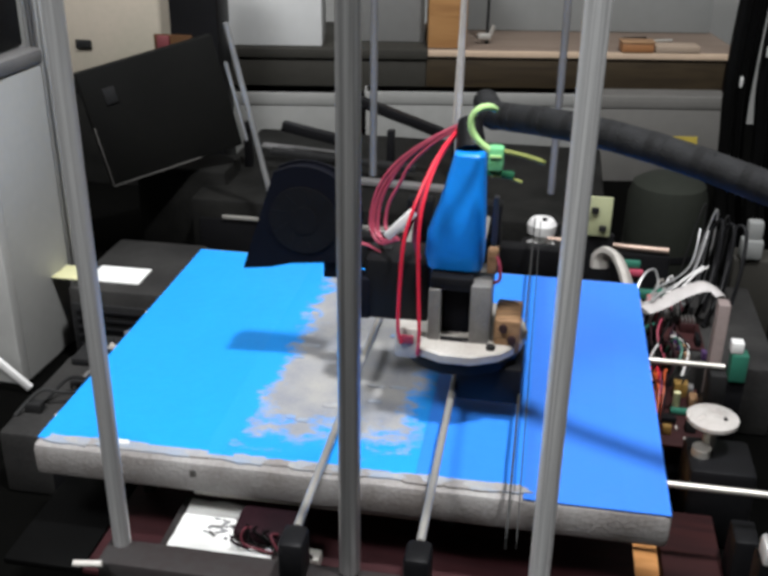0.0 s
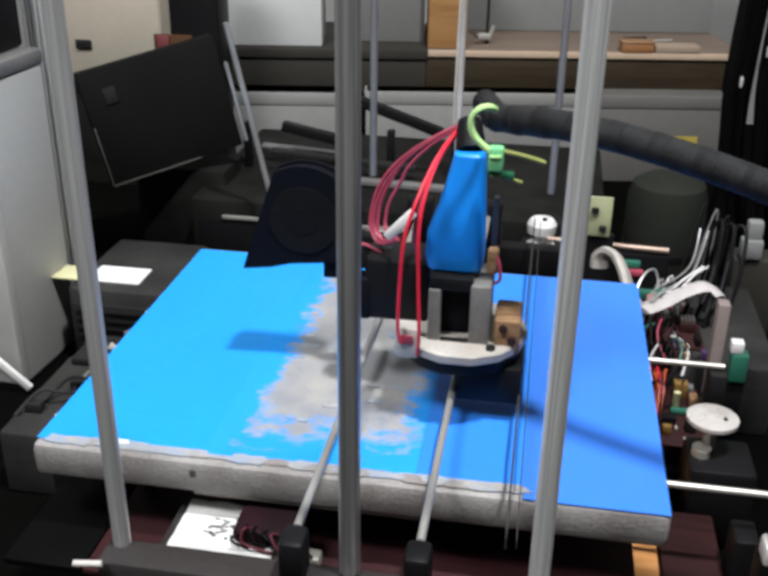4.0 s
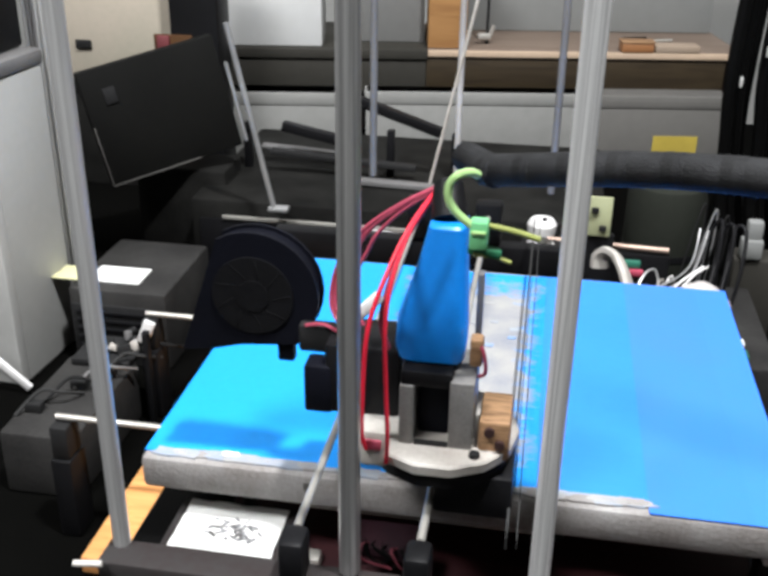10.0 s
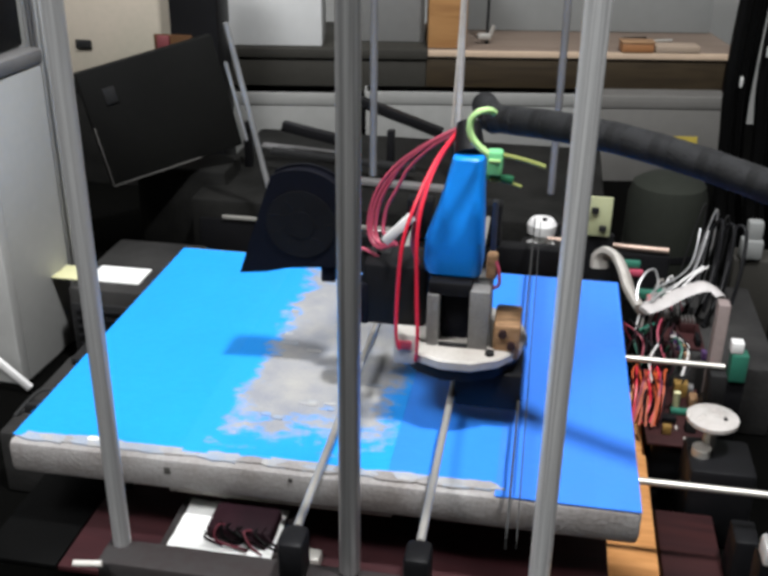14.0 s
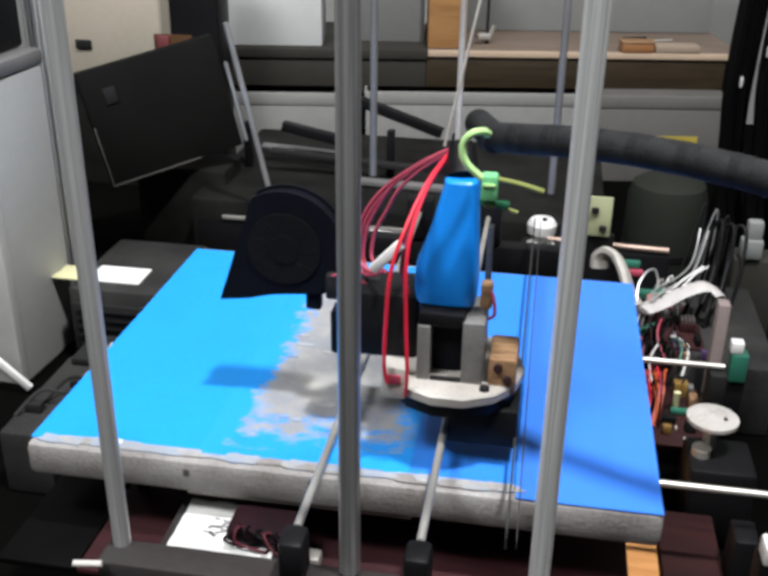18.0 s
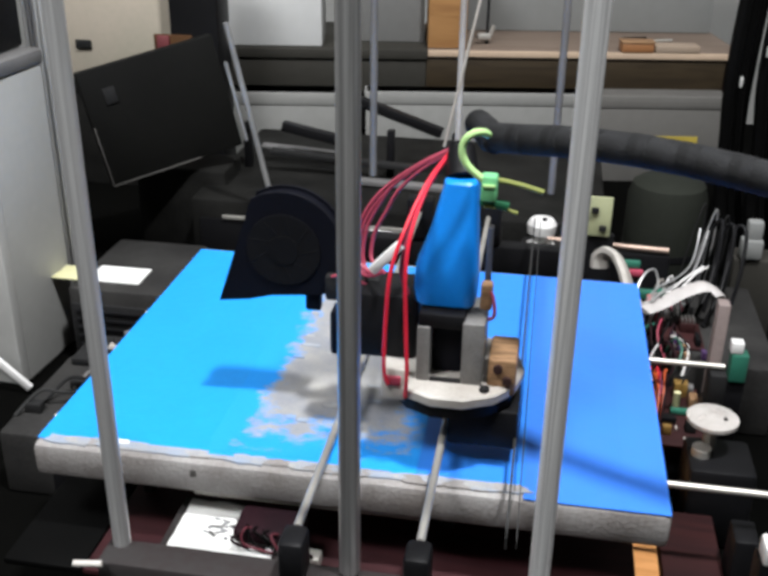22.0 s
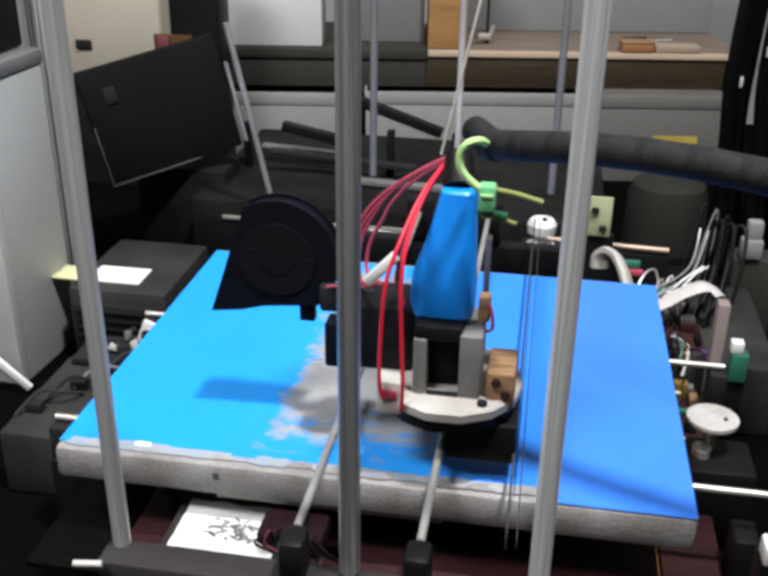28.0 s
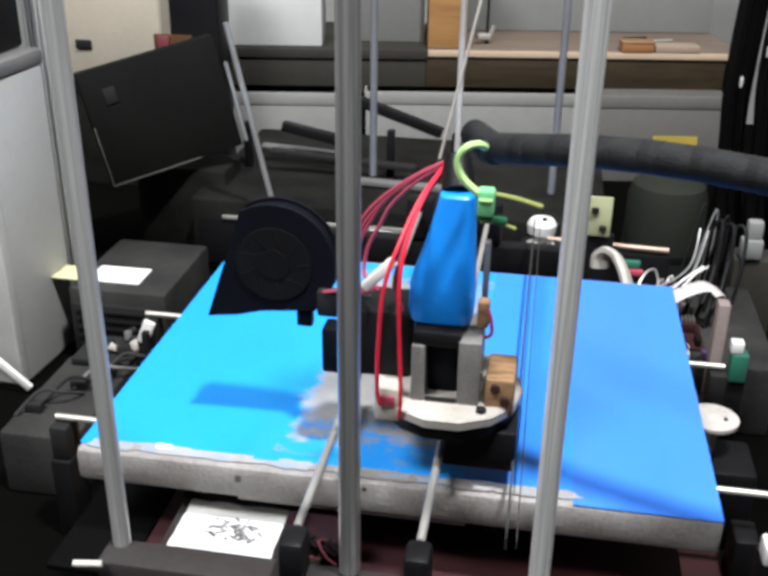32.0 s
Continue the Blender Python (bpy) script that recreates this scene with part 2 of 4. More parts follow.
def tube(bm, pts, r, seg=8, flat=1.0):
    """A round (or flattened) cord along a smooth curve through pts."""
    pts = [Vector(p) for p in pts]
    path = []
    for i in range(len(pts) - 1):
        p0, p1, p2, p3 = pts[max(i - 1, 0)], pts[i], pts[i + 1], pts[min(i + 2, len(pts) - 1)]
        for k in range(5):
            t = k / 5
            path.append(0.5 * ((2 * p1) + (p2 - p0) * t + (2 * p0 - 5 * p1 + 4 * p2 - p3) * t * t
                               + (3 * p1 - p0 - 3 * p2 + p3) * t ** 3))
    path.append(pts[-1])
    rings, x = [], None
    for i, p in enumerate(path):
        d = (path[min(i + 1, len(path) - 1)] - path[max(i - 1, 0)]).normalized()
        if x is None:
            x = d.cross(Vector((0, 0, 1)))
            if x.length < 0.3:
                x = d.cross(Vector((0, 1, 0)))
        x = (x - d * x.dot(d)).normalized()
        y = x.cross(d)
        rings.append([bm.verts.new(p + x * math.cos(2 * math.pi * k / seg) * r
                                   + y * math.sin(2 * math.pi * k / seg) * r * flat) for k in range(seg)])
    for a, b in zip(rings, rings[1:]):
        for k in range(seg):
            bm.faces.new((a[k], a[(k + 1) % seg], b[(k + 1) % seg], b[k]))
    bm.faces.new(rings[0][::-1])
    bm.faces.new(rings[-1])


def lathe(bm, profile, at, seg=32):
    """Turned shape: (radius, height) pairs about the upright axis through at."""
    rings = []
    for r, z in profile:
        rings.append([bm.verts.new((at[0] + r * math.cos(2 * math.pi * k / seg), at[1] + r * math.sin(2 * math.pi * k / seg), at[2] + z))
                      for k in range(seg)])
    for a, b in zip(rings, rings[1:]):
        for k in range(seg):
            bm.faces.new((a[k], a[(k + 1) % seg], b[(k + 1) % seg], b[k]))
    bm.faces.new(rings[0][::-1])
    bm.faces.new(rings[-1])


def finish(name, bm, material, smooth=35):
    bmesh.ops.recalc_face_normals(bm, faces=bm.faces)
    me = bpy.data.meshes.new(name)
    bm.to_mesh(me)
    bm.free()
    me.materials.append(material)
    if smooth:
        for p in me.polygons:
            p.use_smooth = True
        me.set_sharp_from_angle(angle=radians(smooth))
    return me


def part(name, bm, material, parent, label=""):
    """One mesh under a thing; the bmesh is in world metres, the parent's place is taken off."""
    base = Vector((0, 0, 0))
    p = parent
    while p is not None:
        base += Vector(p.location)
        p = p.parent
    bmesh.ops.translate(bm, vec=-base, verts=bm.verts)
    ob = new(name, finish(name, bm, material))
    ob.parent = parent
    return tagged(ob, label)


def thing(name, at, label, category, group="", kind=""):
    ob = new(name)
    ob.location = at
    ob.empty_display_size = 0.02
    return tagged(ob, label, category, group, kind)


def solid(name, bm, material, at, label, category, group="", kind=""):
    bmesh.ops.translate(bm, vec=-Vector(at), verts=bm.verts)
    ob = new(name, finish(name, bm, material))
    ob.location = at
    return tagged(ob, label, category, group, kind)


def B(*args, **kw):
    bm = bmesh.new()
    box(bm, *args, **kw)
    return bm


def R(*args, **kw):
    bm = bmesh.new()
    rod(bm, *args, **kw)
    return bm


def T(*args, **kw):
    bm = bmesh.new()
    tube(bm, *args, **kw)
    return bm


# ---------------------------------------------------------------- room
def room():
    x0, x1, y0, y1, h, dz = -2.2, 2.6, -2.2, 1.3, 1.85, -0.75
    t = 0.1
    for name, c, s in (("wall_north", ((x0 + x1) / 2, y1 + t / 2, (h + dz) / 2), (x1 - x0, t, h - dz)),
                       ("wall_south", ((x0 + x1) / 2, y0 - t / 2, (h + dz) / 2), (x1 - x0, t, h - dz)),
                       ("wall_west", (x0 - t / 2, (y0 + y1) / 2, (h + dz) / 2), (t, y1 - y0 + 2 * t, h - dz)),
                       ("wall_east", (x1 + t / 2, (y0 + y1) / 2, (h + dz) / 2), (t, y1 - y0 + 2 * t, h - dz))):
        solid(name, B(c, s), WALL, c, "plain grey painted room wall", "wall", kind="structure")
    c = ((x0 + x1) / 2, (y0 + y1) / 2, dz - t / 2)
    solid("floor", B(c, (x1 - x0, y1 - y0, t)), FLOOR, c, "dark plain workshop floor", "floor", kind="structure")
    c = ((x0 + x1) / 2, (y0 + y1) / 2, h + t / 2)
    solid("ceiling", B(c, (x1 - x0, y1 - y0, t)), CEIL, c, "plain white painted ceiling", "ceiling", kind="structure")


def desk():
    d = thing("desk", (0.3, 0.4, -0.75), "black laminate workbench crowded with electronics", "desk")
    part("tabletop", B((0.3, 0.35, -0.015), (2.4, 1.7, 0.03), bevel=0.004), DESK, d)
    for x in (-0.8, 1.4):
        for y in (-0.4, 1.1):
            part("leg", B((x, y, -0.39), (0.06, 0.06, 0.72), bevel=0.004), CHAR, d)


room()
desk()


# ---------------------------------------------------------------- printer frame


def printer_frame():
    f = thing("printer_frame", (0.185, 0.15, 0.0), "open printer frame of steel rods on an orange board", "printer frame")
    # fibreboard base and its feet
    for x, w, y in ((0.0330, 0.0440, 0.014), (0.3320, 0.0380, -0.005)):
        part("side_rail", B((x, (y + 0.280) / 2, 0.024), (w, 0.280 - y, 0.012), bevel=0.0015), BASE_WOOD, f, "orange fibreboard side rail")
    part("side_plate", B((0.3705, 0.055, 0.0150), (0.0355, 0.140, 0.0295), bevel=0.001), MAROON, f, "dark maroon side plate")
    part("base_plate", B((0.184, 0.125, 0.015), (0.318, 0.310, 0.006), bevel=0.001), BASE_RED, f, "dark maroon base plate")
    for x in (0.05, 0.32):
        for y in (0.0, 0.215):
            part("foot", R((x, y, 0.0), (x, y, 0.0122), 0.012), BLACK, f)
    # bed slide rods, left to right
    for y, x0, x1 in ((0.074, -0.026, 0.43), (0.220, -0.026, 0.40)):
        part("bed_rod", R((x0, y, 0.0865), (x1, y, 0.0865), 0.0021), STEEL, f, "polished steel slide rod")
        for x in (x0 + 0.004, x1 - 0.004):
            part("rod_clamp", B((x, y, 0.0715), (0.012, 0.018, 0.024), bevel=0.002), CHAR, f)
    for y in (0.074, 0.220):
        for x in (-0.022, 0.396):
            part("clamp_post", B((x, y, 0.030), (0.014, 0.022, 0.0595), bevel=0.002), BLACK, f)
    part("rear_rod", R((0.270, 0.432, 0.0865), (0.38, 0.425, 0.0865), 0.0028), WARM_STEEL, f, "warm-toned steel rod behind the bed")
    part("rear_rod_block", B((0.332, 0.433, 0.041), (0.10, 0.02, 0.081), bevel=0.002), BLACK, f)
    # carriage rods, front to back
    for x in (0.1665, 0.2230):
        part("carriage_rod", R((x, -0.062, 0.137), (x, 0.345, 0.137), 0.0020), STEEL, f, "polished steel carriage rod")
        part("rod_end_clamp", B((x, -0.0690, 0.1270), (0.012, 0.016, 0.0235), bevel=0.003), BLACK, f)
        part("rod_end_clamp", B((x, 0.350, 0.131), (0.022, 0.016, 0.036), bevel=0.003), BLACK, f)
    part("drive_belt", B((0.2605, 0.145, 0.136), (0.0012, 0.40, 0.006)), RUBBER, f, "thin black toothed belt")
    part("belt_return", B((0.2652, 0.145, 0.1355), (0.0006, 0.40, 0.003)), RUBBER, f, "thin return run of the belt")
    # front cross bar under the rod ends
    part("front_bar", B((0.199, -0.068, 0.104), (0.252, 0.018, 0.022), bevel=0.002), BAR, f, "dark metal cross bar")
    part("bar_strip", R((0.0650, -0.0820, 0.1168), (0.0780, -0.0800, 0.1168), 0.0016), PALE, f, "pale strip on the cross bar")
    part("rear_bar", B((0.170, 0.352, 0.100), (0.26, 0.016, 0.024), bevel=0.002), BLACK, f)
    for x in (0.084, 0.318):
        part("bar_post", B((x, -0.068, 0.046), (0.016, 0.020, 0.0925), bevel=0.002), CHAR, f)
    for x in (0.055, 0.285):
        part("bar_post", B((x, 0.352, 0.0435), (0.016, 0.020, 0.0865), bevel=0.002), BLACK, f)
    # upright rods
    for x, y, r, z0, z1, m, lab in ((0.0800, -0.062, 0.0042, 0.0, 0.620, ROD_LEFT, "dull zinc upright rod"),
                                    (0.1908, -0.062, 0.0048, 0.116, 0.620, ROD_MID, "dull zinc upright rod"),
                                    (0.2762, -0.062, 0.0047, 0.0, 0.620, ROD_RIGHT, "polished upright rod"),
                                    (0.124, 0.36, 0.0030, 0.1610, 0.52, GREY, "thin upright rod at the back"),
                                    (0.1935, 0.36, 0.0026, 0.10, 0.52, PALE, "thin upright brass-toned rod"),
                                    (0.2715, 0.36, 0.0030, 0.1560, 0.52, GREY, "thin upright rod at the back")):
        bm = R((x, y, z0), (x, y, z1), r)
        part("upright_rod", bm, m, f, lab)
    # stepper motor under the front bar
    mo = part("stepper_motor", B((0.224, -0.075, 0.072), (0.042, 0.040, 0.042), bevel=0.003), BLACK, f, "black stepper motor")
    part("motor_flange", B((0.224, -0.075, 0.0945), (0.042, 0.040, 0.003), bevel=0.001), GREY, mo)


printer_frame()

# ---------------------------------------------------------------- print bed
BED_W, BED_D = 0.340, 0.280


def print_bed():
    bed = thing("print_bed", (0.0, 0.0, BED_Z), "flat print bed covered with blue masking tape, grey glue worn through", "print bed")
    bm = B((BED_W / 2, BED_D / 2, BED_Z - 0.0112), (BED_W, BED_D, 0.0198), bevel=0.0035)
    part("bed_board", bm, BED_EDGE, bed, "pale board with a chipped rim")
    part("carrier_plate", B((BED_W / 2, BED_D / 2, BED_Z - 0.0228), (BED_W - 0.03, BED_D - 0.03, 0.0035), bevel=0.001), BLACK, bed)
    for x in (0.11, 0.23):
        for y in (0.074, 0.220):
            part("slide_bearing", B((x, y, BED_Z - 0.0310), (0.030, 0.016, 0.0160), bevel=0.003), BLACK, bed)
    # added maroon sheet on spacers, low under the board: the rail in shade
    part("rail_shade_sheet", B((0.1830, 0.1175, BED_Z - 0.0600), (0.294, 0.291, 0.0040), bevel=0.0008), BASE_RED, bed, "dark maroon sheet standing in for the side rail in shade")
    # added black sheet covers the rail where it lies in shade
    part("rail_shade_wing", B((0.0125, 0.0450, BED_Z - 0.0600), (0.0450, 0.146, 0.0040), bevel=0.0008), CABLE, bed, "black sheet standing in for the shade over the side rail")
    for x in (0.045, 0.225):
        for y in (0.045, 0.245):
            part("spacer", R((x, y, BED_Z - 0.0582), (x, y, BED_Z - 0.0225), 0.0040, seg=12), CHAR, bed)
    # heater plate hung under the board, with its wiring block
    part("heater_plate_edge", B((0.150, 0.0115, BED_Z - 0.0285), (0.125, 0.003, 0.0022), bevel=0.0006), PALE, bed, "pale edge of the heater plate")
    part("heater_plate", B((0.160, 0.030, BED_Z - 0.0255), (0.150, 0.034, 0.0050), bevel=0.001), BLACK, bed)
    blk = part("wiring_block", B((0.1365, -0.0085, BED_Z - 0.0300), (0.036, 0.023, 0.0090), bevel=0.003), OXBLOOD, bed, "dark maroon wiring block")
    wob = random.Random(12)
    for k in range(9):
        a = Vector((0.122 + 0.0035 * k + wob.uniform(-0.001, 0.001), -0.0185 + wob.uniform(0, 0.006), BED_Z - 0.0262))
        part("heater_wire", T([a, a + Vector((wob.uniform(-0.004, 0.005), -0.005, wob.uniform(0.0, 0.003))), a + Vector((wob.uniform(-0.003, 0.010), -0.008, -0.004)),
                               a + Vector((wob.uniform(0.0, 0.016), -0.006, -0.010))], 0.0007, seg=5), (OXBLOOD, CABLE, DIM_WINE, CABLE)[k % 4], blk, "thin dark heater lead")
    # worn middle: one sheet where tape wears through to grey glue
    bm = bmesh.new()
    nx, ny = 24, 44
    grid = [[bm.verts.new((0.0950 + 0.1150 * i / nx, 0.0085 + 0.2640 * j / ny, BED_Z - 0.00025 + 0.00012 * math.sin(7 * i) * math.cos(5 * j))) for j in range(ny + 1)] for i in range(nx + 1)]
    for i in range(nx):
        for j in range(ny):
            bm.faces.new((grid[i][j], grid[i + 1][j], grid[i + 1][j + 1], grid[i][j + 1]))
    r = bmesh.ops.extrude_face_region(bm, geom=bm.faces[:])
    bmesh.ops.translate(bm, vec=(0, 0, -0.0009), verts=[v for v in r["geom"] if isinstance(v, bmesh.types.BMVert)])
    bmesh.ops.recalc_face_normals(bm, faces=bm.faces)
    part("glue_patch", bm, WORN_TAPE, bed, "blue tape worn through to grey dried glue")
    rnd = random.Random(4)

    def strip(cx, cy, sx, sy, lift=0.0, material=TAPE):
        bm = bmesh.new()
        nx, ny = max(1, int(sx / 0.02)), max(1, int(sy / 0.02))
        grid = [[bm.verts.new((cx - sx / 2 + sx * i / nx, cy - sy / 2 + sy * j / ny,
                               BED_Z - 0.0012 + lift + rnd.uniform(-1, 1) * 0.00012)) for j in range(ny + 1)] for i in range(nx + 1)]
        for i in range(nx):
            for j in range(ny):
                bm.faces.new((grid[i][j], grid[i + 1][j], grid[i + 1][j + 1], grid[i][j + 1]))
        r = bmesh.ops.extrude_face_region(bm, geom=bm.faces[:])
        bmesh.ops.translate(bm, vec=(0, 0, 0.0005), verts=[v for v in r["geom"] if isinstance(v, bmesh.types.BMVert)])
        part("tape_strip", bm, material, bed)

    # whole strips, front to back, darker and more violet towards the right
    for cx, sx in ((0.0260, 0.0508), (0.0800, 0.0584), (0.2355, 0.0620), (0.2918, 0.0508), (0.3283, 0.0224)):
        front = 0.0012 if cx > 0.27 else 0.0068
        strip(cx, (front + 0.2748) / 2, sx, 0.2748 - front, lift=rnd.uniform(0, 0.0002), material=VIOLET_TAPE if cx > 0.27 else MID_TAPE if cx > 0.2 else TAPE)
    # scraps of tape and smears of glue left in the worn middle
    def ragged(name, cx, cy, sx, sy, lift, material, deep=0.0007):
        bm = bmesh.new()
        n = 14
        top = []
        for k in range(n):
            a = 2 * math.pi * k / n
            sq = 1 / max(abs(math.cos(a)), abs(math.sin(a)))
            r = min(sq, 1.25) * rnd.uniform(0.72, 1.05)
            top.append(bm.verts.new((cx + sx / 2 * r * math.cos(a), cy + sy / 2 * r * math.sin(a), BED_Z - 0.0008 + lift)))
        f = bm.faces.new(top)
        r = bmesh.ops.extrude_face_region(bm, geom=[f])
        bmesh.ops.translate(bm, vec=(0, 0, -deep), verts=[v for v in r["geom"] if isinstance(v, bmesh.types.BMVert)])
        part(name, bm, material, bed)

    for k in range(40):
        ragged("worn_patch", min(0.258, 0.022 + 0.0063 * k + rnd.uniform(-0.004, 0.004)), rnd.uniform(0.0068, 0.0085), rnd.uniform(0.012, 0.040), rnd.uniform(0.0040, 0.0085), 0.00045 + 0.00001 * k,
               (WORN, GLUE_PALE, WORN, BED_EDGE)[k % 4], 0.0011)
    for k in range(26):
        ragged("tape_scrap" if k % 3 else "glue_smear", rnd.uniform(0.112, 0.200), rnd.uniform(0.035, 0.25), rnd.uniform(0.004, 0.013), rnd.uniform(0.002, 0.005),
               0.0009 + 0.00001 * k, (GLUE_PALE, HAZE, WORN)[k % 3], 0.0005)
    ragged("glue_blob", 0.0480, 0.0098, 0.0105, 0.0042, 0.0012, PAPER, 0.0009)
    part("rim_nick", B((0.0920, 0.0001, BED_Z - 0.0080), (0.0036, 0.0010, 0.0046), bevel=0.0004), DIM_STEEL, bed, "dark chip in the rim")
    part("rim_nick", B((0.1600, 0.0001, BED_Z - 0.0050), (0.0024, 0.0010, 0.0024), bevel=0.0004), DIM_STEEL, bed, "dark chip in the rim")
    return bed


BED = print_bed()


# ---------------------------------------------------------------- carriage
def print_carriage():
    c = thing("print_carriage", (0.225, 0.0836, 0.160), "print head on a round plate with blue cone and red wires", "print head")
    cx, cy, cz = 0.225, 0.0846, 0.1665
    # round plate with flats
    bm = bmesh.new()
    lathe(bm, ((0.0360, -0.0045), (0.0372, -0.0035), (0.0375, 0.0010), (0.0365, 0.0020)), (cx, cy, cz), seg=14)
    part("round_plate", bm, PALE, c, "pale round mounting plate")
    bm = bmesh.new()
    lathe(bm, ((0.0300, -0.0130), (0.0340, -0.0120), (0.0345, -0.0048), (0.0300, -0.0046)), (cx, cy, cz), seg=14)
    part("slide_block", bm, BLACK, c, "black underside block")
    bm = bmesh.new()
    rod(bm, (cx, cy, cz - 0.0455), (cx, cy, cz - 0.040), 0.0010, r2=0.004, seg=10)
    rod(bm, (cx, cy, cz - 0.040), (cx, cy, cz - 0.013), 0.004, seg=10)
    part("nozzle", bm, BRASS, c, "brass nozzle")
    # dark motor set back between two grey cheeks, under a black cap
    cx, cz = cx - 0.004, 0.160
    part("motor_body", B((0.2222, 0.0890, cz + 0.0210), (0.0150, 0.028, 0.040), bevel=0.002), NAVY, c, "black motor body")
    part("motor_cap", B((0.2195, 0.0800, cz + 0.0420), (0.0235, 0.030, 0.0080), bevel=0.0015), BLACK, c, "black cap under the duct")
    part("left_cheek", B((0.2108, 0.0800, cz + 0.0205), (0.0066, 0.033, 0.0370), bevel=0.001), CHEEK, c)
    part("right_cheek", B((0.2358, 0.0800, cz + 0.0220), (0.0110, 0.033, 0.0420), bevel=0.001), CHEEK, c)
    part("cross_plate", B((0.2225, 0.0645, cz + 0.0085), (0.0160, 0.002, 0.0045), bevel=0.0006), CHAR, c)
    # plywood block with two screw holes
    blk = part("ply_block", B((0.2512, 0.0786, cz + 0.0132), (0.0146, 0.028, 0.0210), bevel=0.002), PLY, c, "small plywood block")
    for x, z in ((0.2490, 0.0190), (0.2540, 0.0125)):
        part("screw", R((x, 0.0625, cz + z), (x, 0.0650, cz + z), 0.0024, seg=10), DARK_WOOD, blk)
    # flaring blue duct of rounded square section, drawn out to one side at its foot
    bm = bmesh.new()
    rings = []
    for x0, x1, z, d in ((0.2065, 0.2335, 0.2052, 0.0200), (0.2045, 0.2350, 0.2075, 0.0250), (0.2032, 0.2355, 0.2140, 0.0275), (0.2040, 0.2352, 0.2270, 0.0275), (0.2085, 0.2346, 0.2400, 0.0265),
                         (0.2122, 0.2340, 0.2530, 0.0250), (0.2150, 0.2335, 0.2640, 0.0235), (0.2168, 0.2330, 0.2715, 0.0225), (0.2180, 0.2322, 0.2725, 0.0200)):
        ring = []
        for k in range(28):
            a = 2 * math.pi * (k + 0.5) / 28
            ca, sa = math.cos(a), math.sin(a)
            ring.append(bm.verts.new(((x0 + x1) / 2 + (x1 - x0) / 2 * math.copysign(abs(ca) ** 0.45, ca), 0.0846 + d / 2 * math.copysign(abs(sa) ** 0.45, sa), z)))
        rings.append(ring)
    for p, q in zip(rings, rings[1:]):
        for k in range(28):
            bm.faces.new((p[k], p[(k + 1) % 28], q[(k + 1) % 28], q[k]))
    bm.faces.new(rings[0][::-1])
    bm.faces.new(rings[-1])
    part("blue_duct", bm, CONE_BLUE, c, "glossy blue flared plastic duct")
    part("neck", R((0.2250, cy, cz + 0.111), (0.2225, cy + 0.012, cz + 0.124), 0.0085, r2=0.0065), BLACK, c, "black rubber neck")
    part("support_post", B((cx + 0.0185, cy + 0.014, cz + 0.052), (0.0030, 0.006, 0.060), bevel=0.0005), GREY, c)
    part("terminal", B((0.2405, cy - 0.008, cz + 0.0535), (0.0060, 0.008, 0.0140), bevel=0.0015), PLY, c, "brown terminal block")
    part("terminal_lead", T([(0.2405, cy - 0.010, cz + 0.060), (0.2440, cy - 0.012, cz + 0.054), (0.2450, cy - 0.011, cz + 0.044), (0.2420, cy - 0.008, cz + 0.040)], 0.0009, seg=6), WINE, c, "short dark red lead")
    # lime hook and green clip on the neck
    hy = 0.0600
    part("lime_hook", T([(0.2372, hy + 0.007, 0.2990), (0.2345, hy + 0.003, 0.3012), (0.2300, hy, 0.3008), (0.2268, hy, 0.2970), (0.2262, hy, 0.2918), (0.2282, hy, 0.2868), (0.2325, hy, 0.2825), (0.2375, hy, 0.2790)], 0.0018),
         LIME, c, "curved lime green tie")
    part("green_clip", B((0.2393, hy + 0.002, 0.2757), (0.0078, 0.008, 0.0125), bevel=0.0015), GREEN, c, "green plastic clip")
    part("clip_rib", B((0.2393, hy - 0.0024, 0.2775), (0.0060, 0.0012, 0.0016), bevel=0.0004), LIME, c)
    part("clip_foot", B((0.2420, hy + 0.004, 0.2672), (0.0140, 0.005, 0.0038), bevel=0.001, m=Euler((0, 0.12, 0)).to_matrix()), BOTTLE, c, "dark green foot of the clip")
    part("lime_tail", T([(0.2420, hy + 0.002, 0.2795), (0.2530, hy + 0.004, 0.2770), (0.2640, hy + 0.005, 0.2738)], 0.0013), OLIVE, c, "olive tail of the tie")
    part("short_tail", T([(0.2375, hy + 0.001, 0.2665), (0.2450, hy + 0.003, 0.2655), (0.2530, hy + 0.004, 0.2630)], 0.0009), OLIVE, c, "short olive tail of the tie")
    part("hot_end", B((0.2430, 0.0800, 0.1430), (0.0370, 0.034, 0.0230), bevel=0.002), BLACK, c, "black hot end body under the plate")
    for k in range(4):
        a = math.radians(35 + 90 * k)
        part("plate_screw", R((0.225 + 0.0315 * math.cos(a), 0.0846 + 0.0315 * math.sin(a), 0.1680), (0.225 + 0.0315 * math.cos(a), 0.0846 + 0.0315 * math.sin(a), 0.1705), 0.0026, seg=10), CHAR, c)
